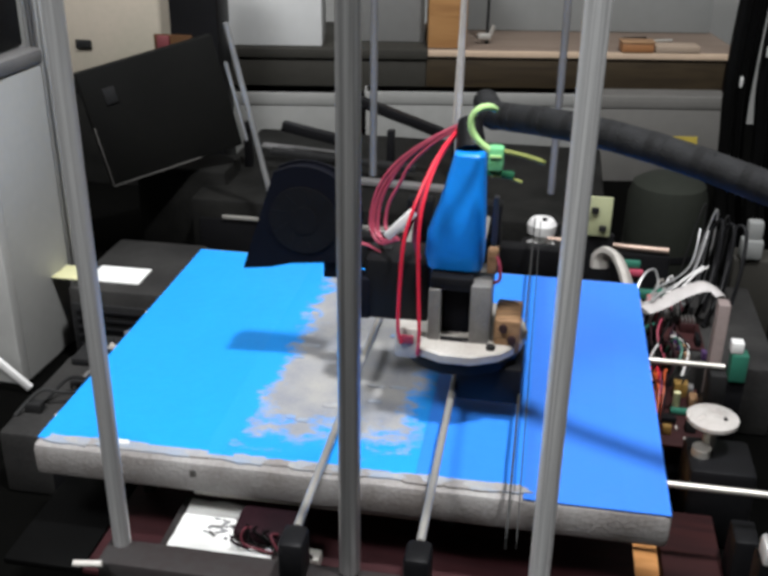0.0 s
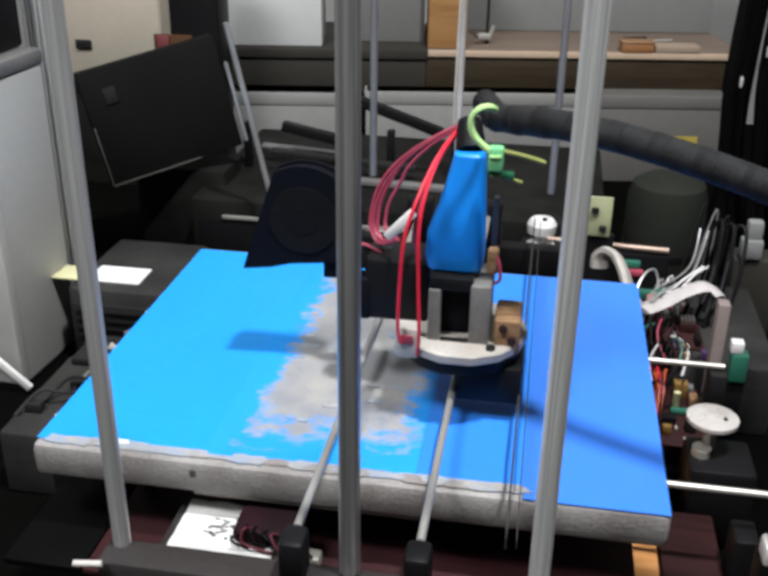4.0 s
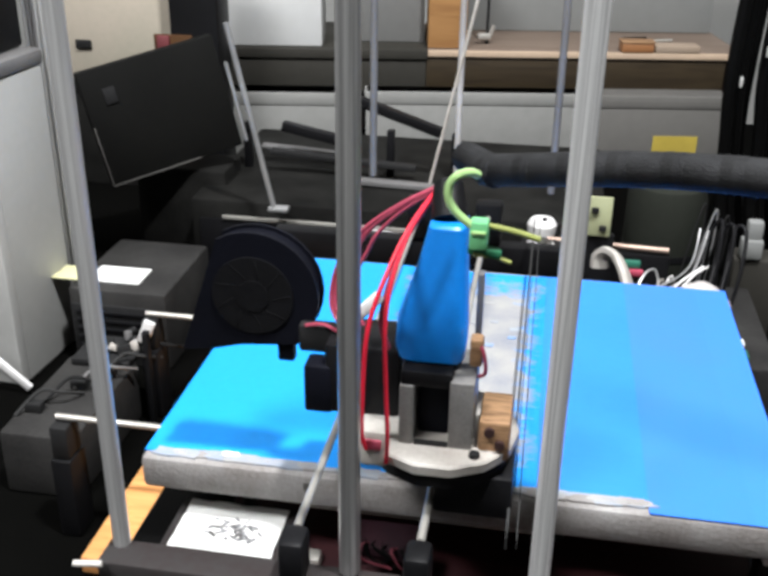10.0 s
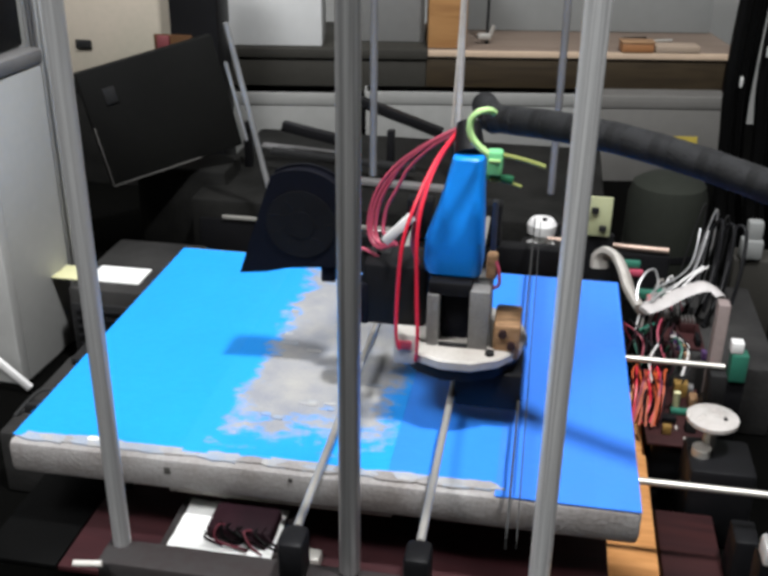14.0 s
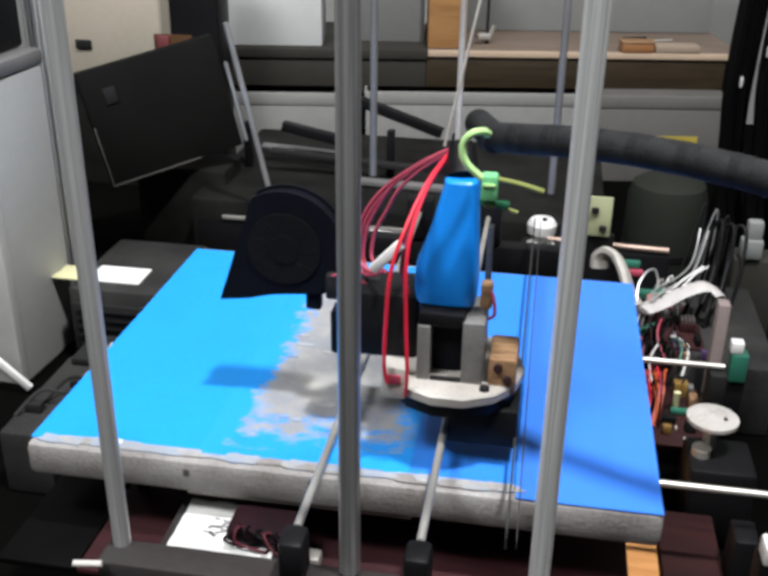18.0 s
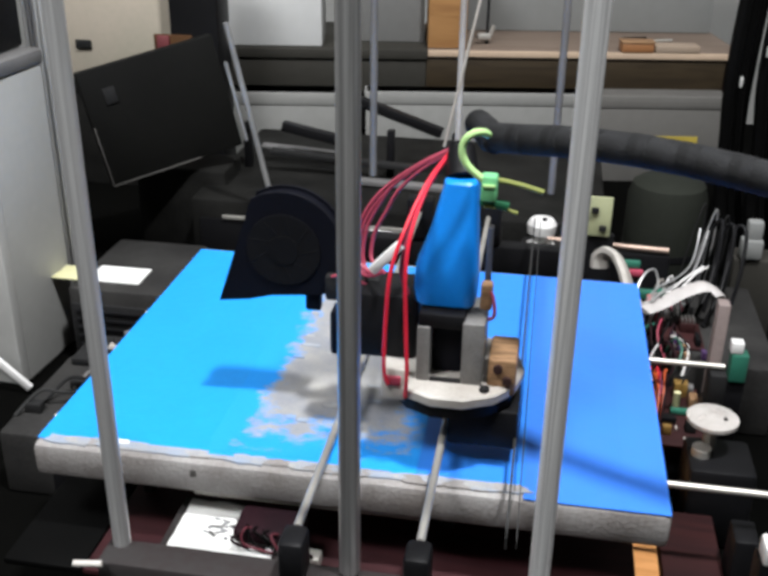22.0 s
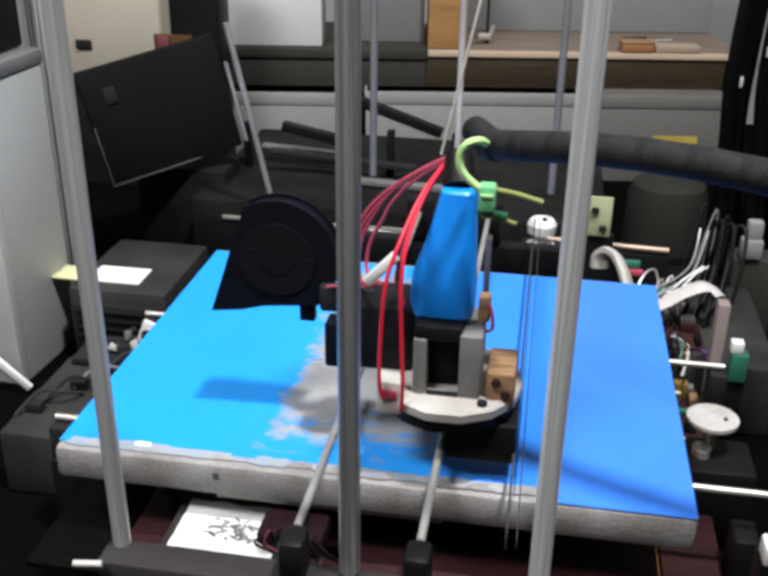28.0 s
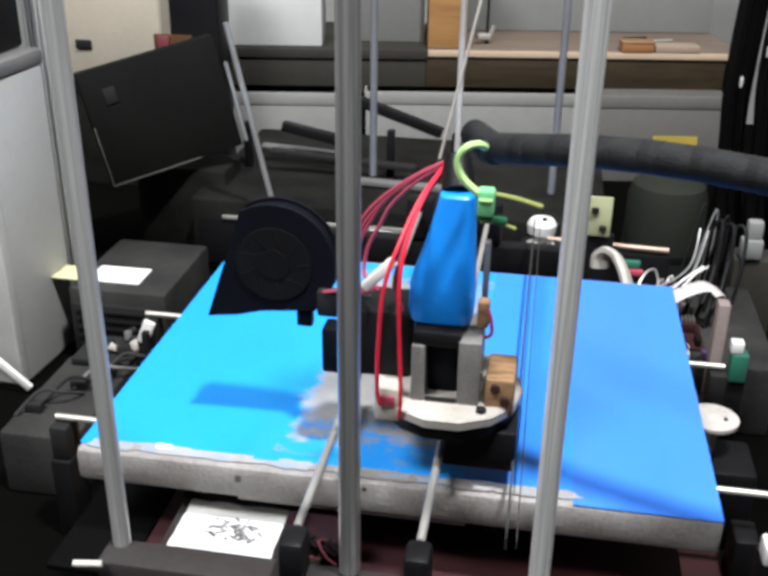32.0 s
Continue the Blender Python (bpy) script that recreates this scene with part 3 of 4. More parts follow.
    # red leads hanging in front, and a loose dark red loop
    for path in ([(0.1945, 0.0535, 0.1700), (0.1930, 0.051, 0.1800), (0.1936, 0.050, 0.2060), (0.1955, 0.051, 0.2330), (0.2010, 0.058, 0.2530), (0.2085, 0.078, 0.2700), (0.2190, 0.105, 0.2815)],
                 [(0.2038, 0.0530, 0.1640), (0.2047, 0.050, 0.1800), (0.2036, 0.050, 0.2070), (0.2028, 0.051, 0.2350), (0.2045, 0.058, 0.2540), (0.2100, 0.078, 0.2710), (0.2195, 0.105, 0.2820)]):
        part("red_lead", T(path, 0.0010), RED, c, "bright red insulated wire")
    part("wine_lead", T([(0.2010, 0.072, 0.2130), (0.1985, 0.066, 0.2290), (0.2020, 0.068, 0.2480), (0.2070, 0.082, 0.2640), (0.2180, 0.102, 0.2800)], 0.0013), WINE, c, "dark red wire behind the leads")
    for k, (o, q) in enumerate(((0.0, 0.0), (0.0022, 0.0018), (0.0010, 0.0042), (0.0065, 0.0085))):
        part("loop_wire", T([(0.2190, 0.102, 0.2815 - 0.2 * o), (0.2029, 0.100, 0.2728 - 0.5 * o), (0.1874 + 0.4 * q, 0.100, 0.2612 - 0.7 * o), (0.1768 + q, 0.100, 0.2490 - 0.5 * o),
                             (0.1706 + q, 0.100, 0.2350 - 0.3 * o), (0.1690 + q, 0.098, 0.2190 + 0.3 * o), (0.1758 + 0.6 * q, 0.092, 0.2117 + o), (0.1880, 0.080, 0.2200)], 0.0010), WINE, c, "dark red loose wire")
    part("white_plug", B((0.1915, 0.062, 0.236), (0.0050, 0.004, 0.021), bevel=0.001, m=Euler((0, 0.75, 0)).to_matrix()), WHITE, c, "white wire plug")
    part("silver_terminal", B((0.1972, 0.061, 0.1690), (0.0130, 0.012, 0.0190), bevel=0.002), PALE, c, "pale screw terminal")
    part("terminal_slot", B((0.1972, 0.0546, 0.1720), (0.0080, 0.002, 0.0050), bevel=0.0005), WINE, c)
    part("left_body", B((0.1865, 0.1000, 0.1860), (0.037, 0.032, 0.038), bevel=0.003), BLACK, c, "black side body")
    # radial fan: rounded housing with a slanted foot, on an arm
    fx, fy, fz, fr = 0.1285, 0.1030, 0.2175, 0.0312
    outline = [(fx + fr * math.cos(math.radians(a)), fz + fr * math.sin(math.radians(a))) for a in range(-48, 126, 12)]
    outline += [(fx - 0.0355, fz - 0.0315), (fx - 0.0215, fz - 0.0297), (fx - 0.0085, fz - 0.0262)]
    n = len(outline)
    bm = bmesh.new()
    near = [bm.verts.new((x, fy, z)) for x, z in outline]
    far = [bm.verts.new((x, fy + 0.013, z)) for x, z in outline]
    for k in range(n):
        bm.faces.new((near[k], near[(k + 1) % n], far[(k + 1) % n], far[k]))
    bm.faces.new(near)
    bm.faces.new(far[::-1])
    bm.normal_update()
    es = [e for e in bm.edges if abs(e.verts[0].co.y - e.verts[1].co.y) < 1e-6]
    bmesh.ops.bevel(bm, geom=es, offset=0.0018, segments=2, affect="EDGES")
    fan = part("cooling_fan", bm, NAVY, c, "rounded blue-black radial fan housing")
    bm = bmesh.new()
    rod(bm, (fx, fy - 0.0008, fz), (fx, fy + 0.002, fz), 0.0205, seg=28)
    part("fan_intake", bm, BLACK, fan, "dark round intake")
    part("fan_hub", R((fx, fy - 0.0012, fz), (fx, fy, fz), 0.0085), BLACK, fan)
    for k in range(9):
        a = 2 * math.pi * k / 9
        part("fan_blade", B((fx + 0.0145 * math.cos(a), fy - 0.0007, fz + 0.0145 * math.sin(a)), (0.010, 0.0005, 0.0010), bevel=0.0003,
                            m=Euler((0, -a - 0.3, 0)).to_matrix()), BLACK, fan)
    for dx, dz, w, h in ((0.0150, -0.0300, 0.0085, 0.0130), (-0.0270, -0.0290, 0.012, 0.005)):
        part("fan_tab", B((fx + dx, fy + 0.0055, fz + dz), (w, 0.006, h), bevel=0.001), NAVY, fan)
    part("fan_arm", B((0.1670, 0.1020, 0.1990), (0.030, 0.008, 0.0150), bevel=0.002), CHAR, c, "dark grey fan bracket arm")
    part("arm_lead", T([(0.1560, 0.0990, 0.2060), (0.1660, 0.0965, 0.2085), (0.1760, 0.0955, 0.2040)], 0.0010, seg=6), WINE, c, "dark red fan lead")
    part("arm_plug", B((0.1650, 0.0900, 0.1800), (0.014, 0.014, 0.026), bevel=0.002), NAVY, c)
    return c


CARRIAGE = print_carriage()


# ---------------------------------------------------------------- cable loom and filament, in rigid pieces
LOOM_N = 30


def loom_curve(u):
    """The loom's line when the head stands at u, cut into equal lengths."""
    p0 = Vector((0.229, 0.1309 + u, 0.285))
    p1 = p0 + Vector((-0.0012 + 0.0085 * u - 0.086 * u * u, -0.0354 - 0.0142 * u + 0.088 * u * u, -0.0176 + 0.0276 * u + 0.258 * u * u))
    p2 = Vector((0.3126 - 1.5774 * u, -0.0402 + 0.9985 * u, 0.3924 - 0.2858 * u + 1.839 * u * u))
    # far back the loom runs straighter from the head to its stand
    w = min(1.0, max(0.0, (u - 0.050) / 0.040))
    w = w * w * (3 - 2 * w)
    p1 += w * Vector((0.1261, 0.0476, -0.0713))
    p2 += w * Vector((0.1777, 0.0123, -0.0413))
    p3 = Vector((0.7771, -0.0286, 0.0688))
    fine = []
    for i in range(121):
        k = i / 120
        fine.append((1 - k) ** 3 * p0 + 3 * (1 - k) ** 2 * k * p1 + 3 * (1 - k) * k * k * p2 + k ** 3 * p3)
    run = [0.0]
    for a, b in zip(fine, fine[1:]):
        run.append(run[-1] + (b - a).length)
    steps = [run[-1] * i / LOOM_N for i in range(LOOM_N + 1)]
    return [Vector([float(np.interp(q, run, [p[c] for p in fine])) for c in range(3)]) for q in steps]


def cable_loom():
    loom = thing("cable_loom", (0, 0, 0), "thick black braided cable loom from the print head", "cable")
    pieces = []
    bm = bmesh.new()
    prof = [(0.0060, -0.0165)]
    for k in range(13):
        prof.append((0.0073 + (0.0001 if k % 2 else 0), -0.0155 + 0.031 * k / 12))
    prof.append((0.0060, 0.0165))
    lathe(bm, prof, (0, 0, 0), seg=14)
    me = finish("sleeve_piece", bm, BRAID)
    for i in range(LOOM_N):
        ob = new("sleeve_piece", me)
        ob.parent = loom
        pieces.append(ob)
    return loom, pieces


LOOM, LOOM_PIECES = cable_loom()
bm = R((0, 0, -0.30), (0, 0, 0.0), 0.0008, seg=8)
FILAMENT = tagged(new("filament", finish("filament", bm, PALE)), "thin pale plastic filament fed down to the print head", "filament")


def loom_post():
    solid("loom_stand", R((0.7771, -0.0286, 0.0), (0.7771, -0.0286, 0.080), 0.012), BLACK, (0.7771, -0.0286, 0.0), "black post that holds the cable loom", "stand")


loom_post()

# ---------------------------------------------------------------- things behind the printer
def back_shelf():
    s = thing("back_shelf", (0.0, 0.85, 0.0), "low dusty wooden shelf at the back of the bench", "shelf")
    part("board", B((0.310, 0.940, 0.157), (0.41, 0.19, 0.012), bevel=0.001), SHELF_WOOD, s, "dusty brown shelf board")
    part("grey_board", B((-0.040, 0.940, 0.157), (0.289, 0.19, 0.012), bevel=0.001), DUSK, s, "dark grey shelf board")
    part("front_edge", B((0.310, 0.8425, 0.159), (0.41, 0.004, 0.008), bevel=0.0008), CARD, s, "pale edge strip")
    part("grey_edge", B((-0.040, 0.8425, 0.157), (0.289, 0.004, 0.012), bevel=0.0008), DUSK, s)
    part("back_panel", B((0.165, 1.040, 0.0755), (0.70, 0.008, 0.150), bevel=0.001), BOX_DULL, s, "dull grey back panel")
    # dark strips added under the board; their colour stands in for its shade
    part("apron", B((-0.032, 0.8460, 0.1290), (0.270, 0.004, 0.0440), bevel=0.0008), DUSK, s, "dark grey strip standing in for the shade under the shelf board")
    part("brown_shade_strip", B((0.2985, 0.8460, 0.1290), (0.390, 0.004, 0.0440), bevel=0.0008), SHELF_SHADE, s, "dark brown strip standing in for the shade under the shelf board")
    for x in (-0.178, 0.508):
        part("side", B((x, 0.940, 0.0753), (0.012, 0.19, 0.1504), bevel=0.001), DARK_WOOD, s)


def carton(name, c, size, material, label, category="box", turn=0, group=""):
    """A card box with a lid line and tape."""
    b = thing(name, (c[0], c[1], c[2] - size[2] / 2), label, category, group)
    m = Euler((0, 0, radians(turn))).to_matrix()
    part("body", B(c, size, bevel=0.0015, m=m), material, b)
    part("lid", B((c[0], c[1], c[2] + size[2] / 2 - 0.008), (size[0] + 0.003, size[1] + 0.003, 0.016), bevel=0.001, m=m), material, b)
    return b


back_shelf()
carton("white_carton", (-0.100, 0.900, 0.2435), (0.134, 0.09, 0.16), BOX_WHITE, "white card carton standing on the shelf", group="cartons on the shelf")
carton("grey_carton", (0.056, 0.94, 0.2435), (0.090, 0.10, 0.16), DIM_CARD, "grey card carton standing on the shelf", group="cartons on the shelf")
carton("wood_block", (0.130, 0.882, 0.2335), (0.050, 0.06, 0.14), ORANGE_WOOD, "orange-brown block of wood on the shelf", "wood block")
carton("pale_carton", (0.335, 1.005, 0.2475), (0.35, 0.05, 0.168), BOX_PALE, "long pale grey carton at the back of the shelf", group="cartons on the shelf")
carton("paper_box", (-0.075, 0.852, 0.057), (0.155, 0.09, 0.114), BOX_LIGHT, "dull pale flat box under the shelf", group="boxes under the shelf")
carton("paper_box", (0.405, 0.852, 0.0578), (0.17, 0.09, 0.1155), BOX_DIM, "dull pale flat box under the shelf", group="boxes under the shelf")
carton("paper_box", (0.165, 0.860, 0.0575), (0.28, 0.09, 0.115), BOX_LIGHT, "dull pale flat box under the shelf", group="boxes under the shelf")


part("yellow_label", B((0.4300, 0.8060, 0.0520), (0.058, 0.0012, 0.022)), mat("yellow_print", (0.42, 0.32, 0.05), 0.7, 0, 0.2, 60, 0.1), bpy.data.objects["paper_box.001"], "small yellow label")


def screwdriver(at, turn, label, m_grip):
    s = thing("screwdriver", at, label, "tool")
    d = Vector((math.cos(turn), math.sin(turn), 0))
    p = Vector(at)
    part("grip", R(p - d * 0.02, p + d * 0.012, 0.006), m_grip, s)
    part("shaft", R(p + d * 0.012, p + d * 0.05, 0.0018), STEEL, s)


screwdriver((0.385, 0.885, 0.1695), 0.2, "small dark screwdriver lying on the shelf", BLACK)


def orange_tin():
    t = thing("orange_tin", (0.3760, 0.838, 0.1634), "small flat orange tin lying on the shelf", "tin")
    part("tin_body", B((0.3760, 0.850, 0.1695), (0.0420, 0.022, 0.0120), bevel=0.002), mat("orange_lacquer", (0.28, 0.125, 0.05), 0.5, 0, 0.25, 60, 0.1), t)
    part("tin_lid", B((0.3760, 0.850, 0.1765), (0.0435, 0.0235, 0.0030), bevel=0.001), PLY, t, "brown lid")
    part("tan_block", B((0.4280, 0.853, 0.1680), (0.0580, 0.026, 0.0090), bevel=0.0015), SLIP, t, "tan card slip beside it")


orange_tin()


def tap(at):
    t = thing("steel_tap", at, "small steel tap standing on the shelf", "tap")
    p = Vector(at)
    part("stem", R(p, p + Vector((0, 0, 0.11)), 0.002, seg=8), CHAR, t)
    part("jaw", B(p + Vector((-0.004, -0.003, 0.010)), (0.018, 0.008, 0.008), bevel=0.002), STEEL, t)
    part("tip", R(p + Vector((0.004, -0.003, 0.012)), p + Vector((0.008, -0.003, 0.024)), 0.003), STEEL, t)


tap((0.185, 0.888, 0.1635))

# the shelf and all on it stand square to the bench's back, turned from the printer
TURN = Matrix.Translation((0.0, 0.85, 0.0)) @ pose(0, 0, 0, 0, 0, 9.5) @ Matrix.Translation((0.0, -0.85, 0.0))
for ob in [o for o in scene.objects if o.parent is None and o.name.split(".")[0] in
           ("back_shelf", "white_carton", "grey_carton", "wood_block", "pale_carton", "paper_box", "screwdriver", "orange_tin", "steel_tap")]:
    ob.matrix_basis = TURN @ ob.matrix_basis

# dark equipment between printer and shelf
def flat_bar(a, b, h, w):
    a, b = Vector(a), Vector(b)
    d = b - a
    bm = B((0, 0, 0), (d.length, w, h), bevel=0.001, m=d.to_track_quat("X", "Z").to_matrix())
    bmesh.ops.translate(bm, vec=(a + b) / 2, verts=bm.verts)
    return bm


def dark_rack():
    r = thing("equipment_rack", (0.12, 0.58, 0.0), "dark open equipment rack with bars and a steel edge", "rack")
    part("case", B((0.12, 0.62, 0.040), (0.42, 0.26, 0.078), bevel=0.004), SOOT, r, "black steel case")
    part("edge", B((0.045, 0.4860, 0.062), (0.20, 0.004, 0.004), bevel=0.001), STEEL, r, "bright steel edge")
    part("front_face", B((0.12, 0.488, 0.034), (0.40, 0.003, 0.050), bevel=0.001), BLACK, r)
    for a, b, h, m in (((-0.020, 0.60, 0.128), (0.060, 0.60, 0.112), 0.010, BLACK), ((-0.03, 0.585, 0.103), (0.13, 0.585, 0.094), 0.006, CHAR),
                       ((-0.05, 0.62, 0.098), (0.06, 0.62, 0.092), 0.004, GREY), ((0.065, 0.60, 0.160), (0.155, 0.60, 0.130), 0.010, BLACK),
                       ((0.05, 0.56, 0.085), (0.17, 0.56, 0.082), 0.006, GREY)):
        part("bar", flat_bar(a, b, h, 0.012), m, r)
    for x in (-0.06, 0.10, 0.17):
        part("stay", B((x, 0.60, 0.100), (0.008, 0.010, 0.060), bevel=0.001), BLACK, r)
    for a, b, w in (((-0.031, 0.46, 0.262), (0.0045, 0.47, 0.082), 0.0027), ((-0.035, 0.465, 0.225), (-0.020, 0.47, 0.150), 0.0019)):
        part("leaning_rod", R(a, b, w), DULL, r, "leaning grey rod")
    part("rod_foot", B((0.009, 0.472, 0.081), (0.020, 0.012, 0.004), bevel=0.001), DULL, r)


def dark_screen():
    s = thing("tilted_panel", (-0.12, 0.52, 0.0), "dark tilted screen with a thin worn metal rim", "screen")
    # a slab turned away from the bench front and tipped
    ax = Vector((0.108, 0.080, 0.027)).normalized()
    up = Vector((-0.019, 0.0, 0.112))
    up = (up - ax * up.dot(ax)).normalized()
    m = Matrix.Translation((-0.1235, 0.516, 0.161)) @ Matrix((ax, up.cross(ax), up)).transposed().to_4x4()

    def slab(size, off, bevel):
        bm = B(off, size, bevel=bevel)
        bmesh.ops.transform(bm, matrix=m, verts=bm.verts)
        return bm
    part("panel", slab((0.142, 0.012, 0.118), (0, 0, 0), 0.002), PANEL, s, "matt charcoal screen")
    part("bottom_rim", slab((0.094, 0.0020, 0.0014), (-0.022, -0.0067, -0.0575), 0.0004), DIM_STEEL, s)
    part("side_rim", slab((0.0014, 0.0020, 0.062), (-0.0698, -0.0067, -0.0270), 0.0004), DIM_STEEL, s)
    part("badge", slab((0.012, 0.002, 0.016), (-0.045, -0.0066, 0.030), 0.0005), CHAR, s)
    part("stand", B((-0.115, 0.560, 0.0475), (0.10, 0.06, 0.0945), bevel=0.004), SOOT, s)


def tall_speaker():
    s = thing("tall_black_cabinet", (-0.1485, 0.713, 0.0), "tall black cabinet standing behind the screen", "cabinet")
    part("body", B((-0.1485, 0.713, 0.16), (0.0590, 0.046, 0.32), bevel=0.004), BLACK, s)
    part("trim", B((-0.1480, 0.6885, 0.30), (0.028, 0.003, 0.02), bevel=0.001), CHAR, s)
    part("brown_front", B((-0.1730, 0.6870, 0.1575), (0.046, 0.0055, 0.090), bevel=0.001), BROWN, s, "dark brown card on its front")
    part("red_tab", B((-0.1835, 0.6825, 0.1935), (0.015, 0.005, 0.017), bevel=0.001), MAROON_TAB, s, "dull red tab")


def cream_box():
    carton("storage_box", (-0.261, 0.78, 0.0673), (0.152, 0.12, 0.1346), SOOT, "dusty black storage box under a carton")
    carton("cream_carton", (-0.2570, 0.78, 0.2075), (0.142, 0.12, 0.145), CREAM, "off-white card carton beside the black cabinet")
    part("dark_slot", B((-0.301, 0.7180, 0.180), (0.020, 0.004, 0.010), bevel=0.001), CHAR, bpy.data.objects["cream_carton"], "dark hand slot")


def grey_tower():
    t = thing("computer_tower", (-0.24, 0.33, 0.0), "grey painted steel computer tower", "computer")
    m = Euler((0, 0, radians(-4))).to_matrix()
    part("side_panel", B((-0.232, 0.287, 0.125), (0.18, 0.080, 0.2495), bevel=0.003, m=m), CASE, t)
    part("front_bezel", B((-0.235, 0.243, 0.125), (0.182, 0.012, 0.2475), bevel=0.003, m=m), CASE_LIGHT, t, "light grey front bezel")
    part("drive_slot", B((-0.212, 0.2355, 0.19), (0.10, 0.003, 0.02), bevel=0.001, m=m), CHAR, t)
    part("top_cover", B((-0.232, 0.287, 0.256), (0.182, 0.085, 0.013), bevel=0.003, m=m), GREY, t, "dull grey top cover")


def black_case():
    b = thing("black_case", (-0.23, 0.29, 0.2625), "black instrument case lying on the computer tower", "case")
    part("body", B((-0.250, 0.290, 0.3075), (0.19, 0.07, 0.0895), bevel=0.003), BLACK, b)
    part("handle", B((-0.255, 0.2475, 0.2900), (0.05, 0.006, 0.010), bevel=0.002), CHAR, b)


def grey_post():
    p = thing("grey_post", (-0.151, 0.345, 0.0), "upright grey metal post beside the tower", "post")
    part("post", B((-0.1510, 0.346, 0.22), (0.021, 0.016, 0.4395), bevel=0.002), CASE, p)
    part("groove", B((-0.1510, 0.3375, 0.22), (0.003, 0.002, 0.42), bevel=0.0005), GREY, p)
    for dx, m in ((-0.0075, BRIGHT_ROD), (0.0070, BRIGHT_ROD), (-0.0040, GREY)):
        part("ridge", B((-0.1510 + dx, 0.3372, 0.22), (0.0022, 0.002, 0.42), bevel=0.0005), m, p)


def power_brick():
    p = thing("power_supply", (-0.09, 0.31, 0.0), "black power supply box at the side of the printer", "power supply")
    part("case", B((-0.079, 0.335, 0.036), (0.086, 0.11, 0.0715), bevel=0.003), DUSTY, p)
    part("grille", B((-0.085, 0.2790, 0.036), (0.07, 0.003, 0.045), bevel=0.001), CHAR, p)
    for k in range(5):
        part("vent_slat", B((-0.085, 0.2768, 0.020 + 0.008 * k), (0.06, 0.002, 0.003), bevel=0.0005), BLACK, p)


def paper_notes():
    n = thing("paper_note", (-0.085, 0.295, 0.0718), "white and pale yellow paper strip lying on the power supply", "paper")
    part("white_sheet", B((-0.088, 0.310, 0.0726), (0.046, 0.030, 0.0012)), PAPER, n)
    part("yellow_sheet", B((-0.129, 0.304, 0.0740), (0.032, 0.026, 0.0012)), YELLOW_PAPER, n, "pale yellow sheet")


dark_rack()
dark_screen()
tall_speaker()
cream_box()
grey_tower()
black_case()
grey_post()
power_brick()
paper_notes()


def left_clutter():
    part("foot_trim", flat_bar((-0.1690, 0.2220, 0.0380), (-0.1340, 0.2220, 0.0060), 0.0065, 0.004), WHITE, bpy.data.objects["computer_tower"], "white trim strip at its foot")
    d = thing("dark_module", (-0.03, 0.16, 0.0), "low black electronics module with grey connectors", "electronics")
    part("case", B((-0.060, 0.155, 0.025), (0.055, 0.11, 0.0495), bevel=0.003), DUSTY, d)
    for x, y in ((-0.075, 0.13), (-0.058, 0.165), (-0.045, 0.185)):
        part("connector", B((x, y, 0.053), (0.012, 0.008, 0.008), bevel=0.001), CHAR, d)
    part("cover", B((-0.056, 0.214, 0.0530), (0.046, 0.040, 0.006), bevel=0.001), CHAR, d)
    rnd = random.Random(31)
    for k in range(9):
        part("loose_connector", B((-0.045 + rnd.uniform(-0.012, 0.010), 0.218 + rnd.uniform(-0.014, 0.018), 0.0585 + rnd.uniform(0, 0.003)), (rnd.uniform(0.004, 0.010), rnd.uniform(0.004, 0.009), rnd.uniform(0.004, 0.008)), bevel=0.0008,
                                  m=Euler((rnd.uniform(-0.4, 0.4), rnd.uniform(-0.4, 0.4), rnd.uniform(-1, 1))).to_matrix()), (GREY, CHAR, PALE, CHAR)[k % 4], d)
    for k in range(5):
        a = Vector((-0.085 + 0.012 * k, 0.120 + 0.02 * k, 0.0505))
        part("module_lead", T([a, a + Vector((0.012, 0.016, 0.012)), a + Vector((0.026, 0.020, 0.010)), a + Vector((0.034, 0.036, 0.0005))], 0.0013, seg=6), (RUBBER, CHAR, GREY)[k % 3], d)
    w = thing("white_bracket", (-0.018, 0.236, 0.0), "small white bracket beside the slide rod", "bracket")
    part("upright", B((-0.021, 0.2040, 0.040), (0.005, 0.006, 0.0795), bevel=0.001), BLACK, w)
    part("head", B((-0.022, 0.2080, 0.0770), (0.009, 0.004, 0.020), bevel=0.001, m=Euler((0, 0.4, 0)).to_matrix()), WHITE, w, "white plastic head")


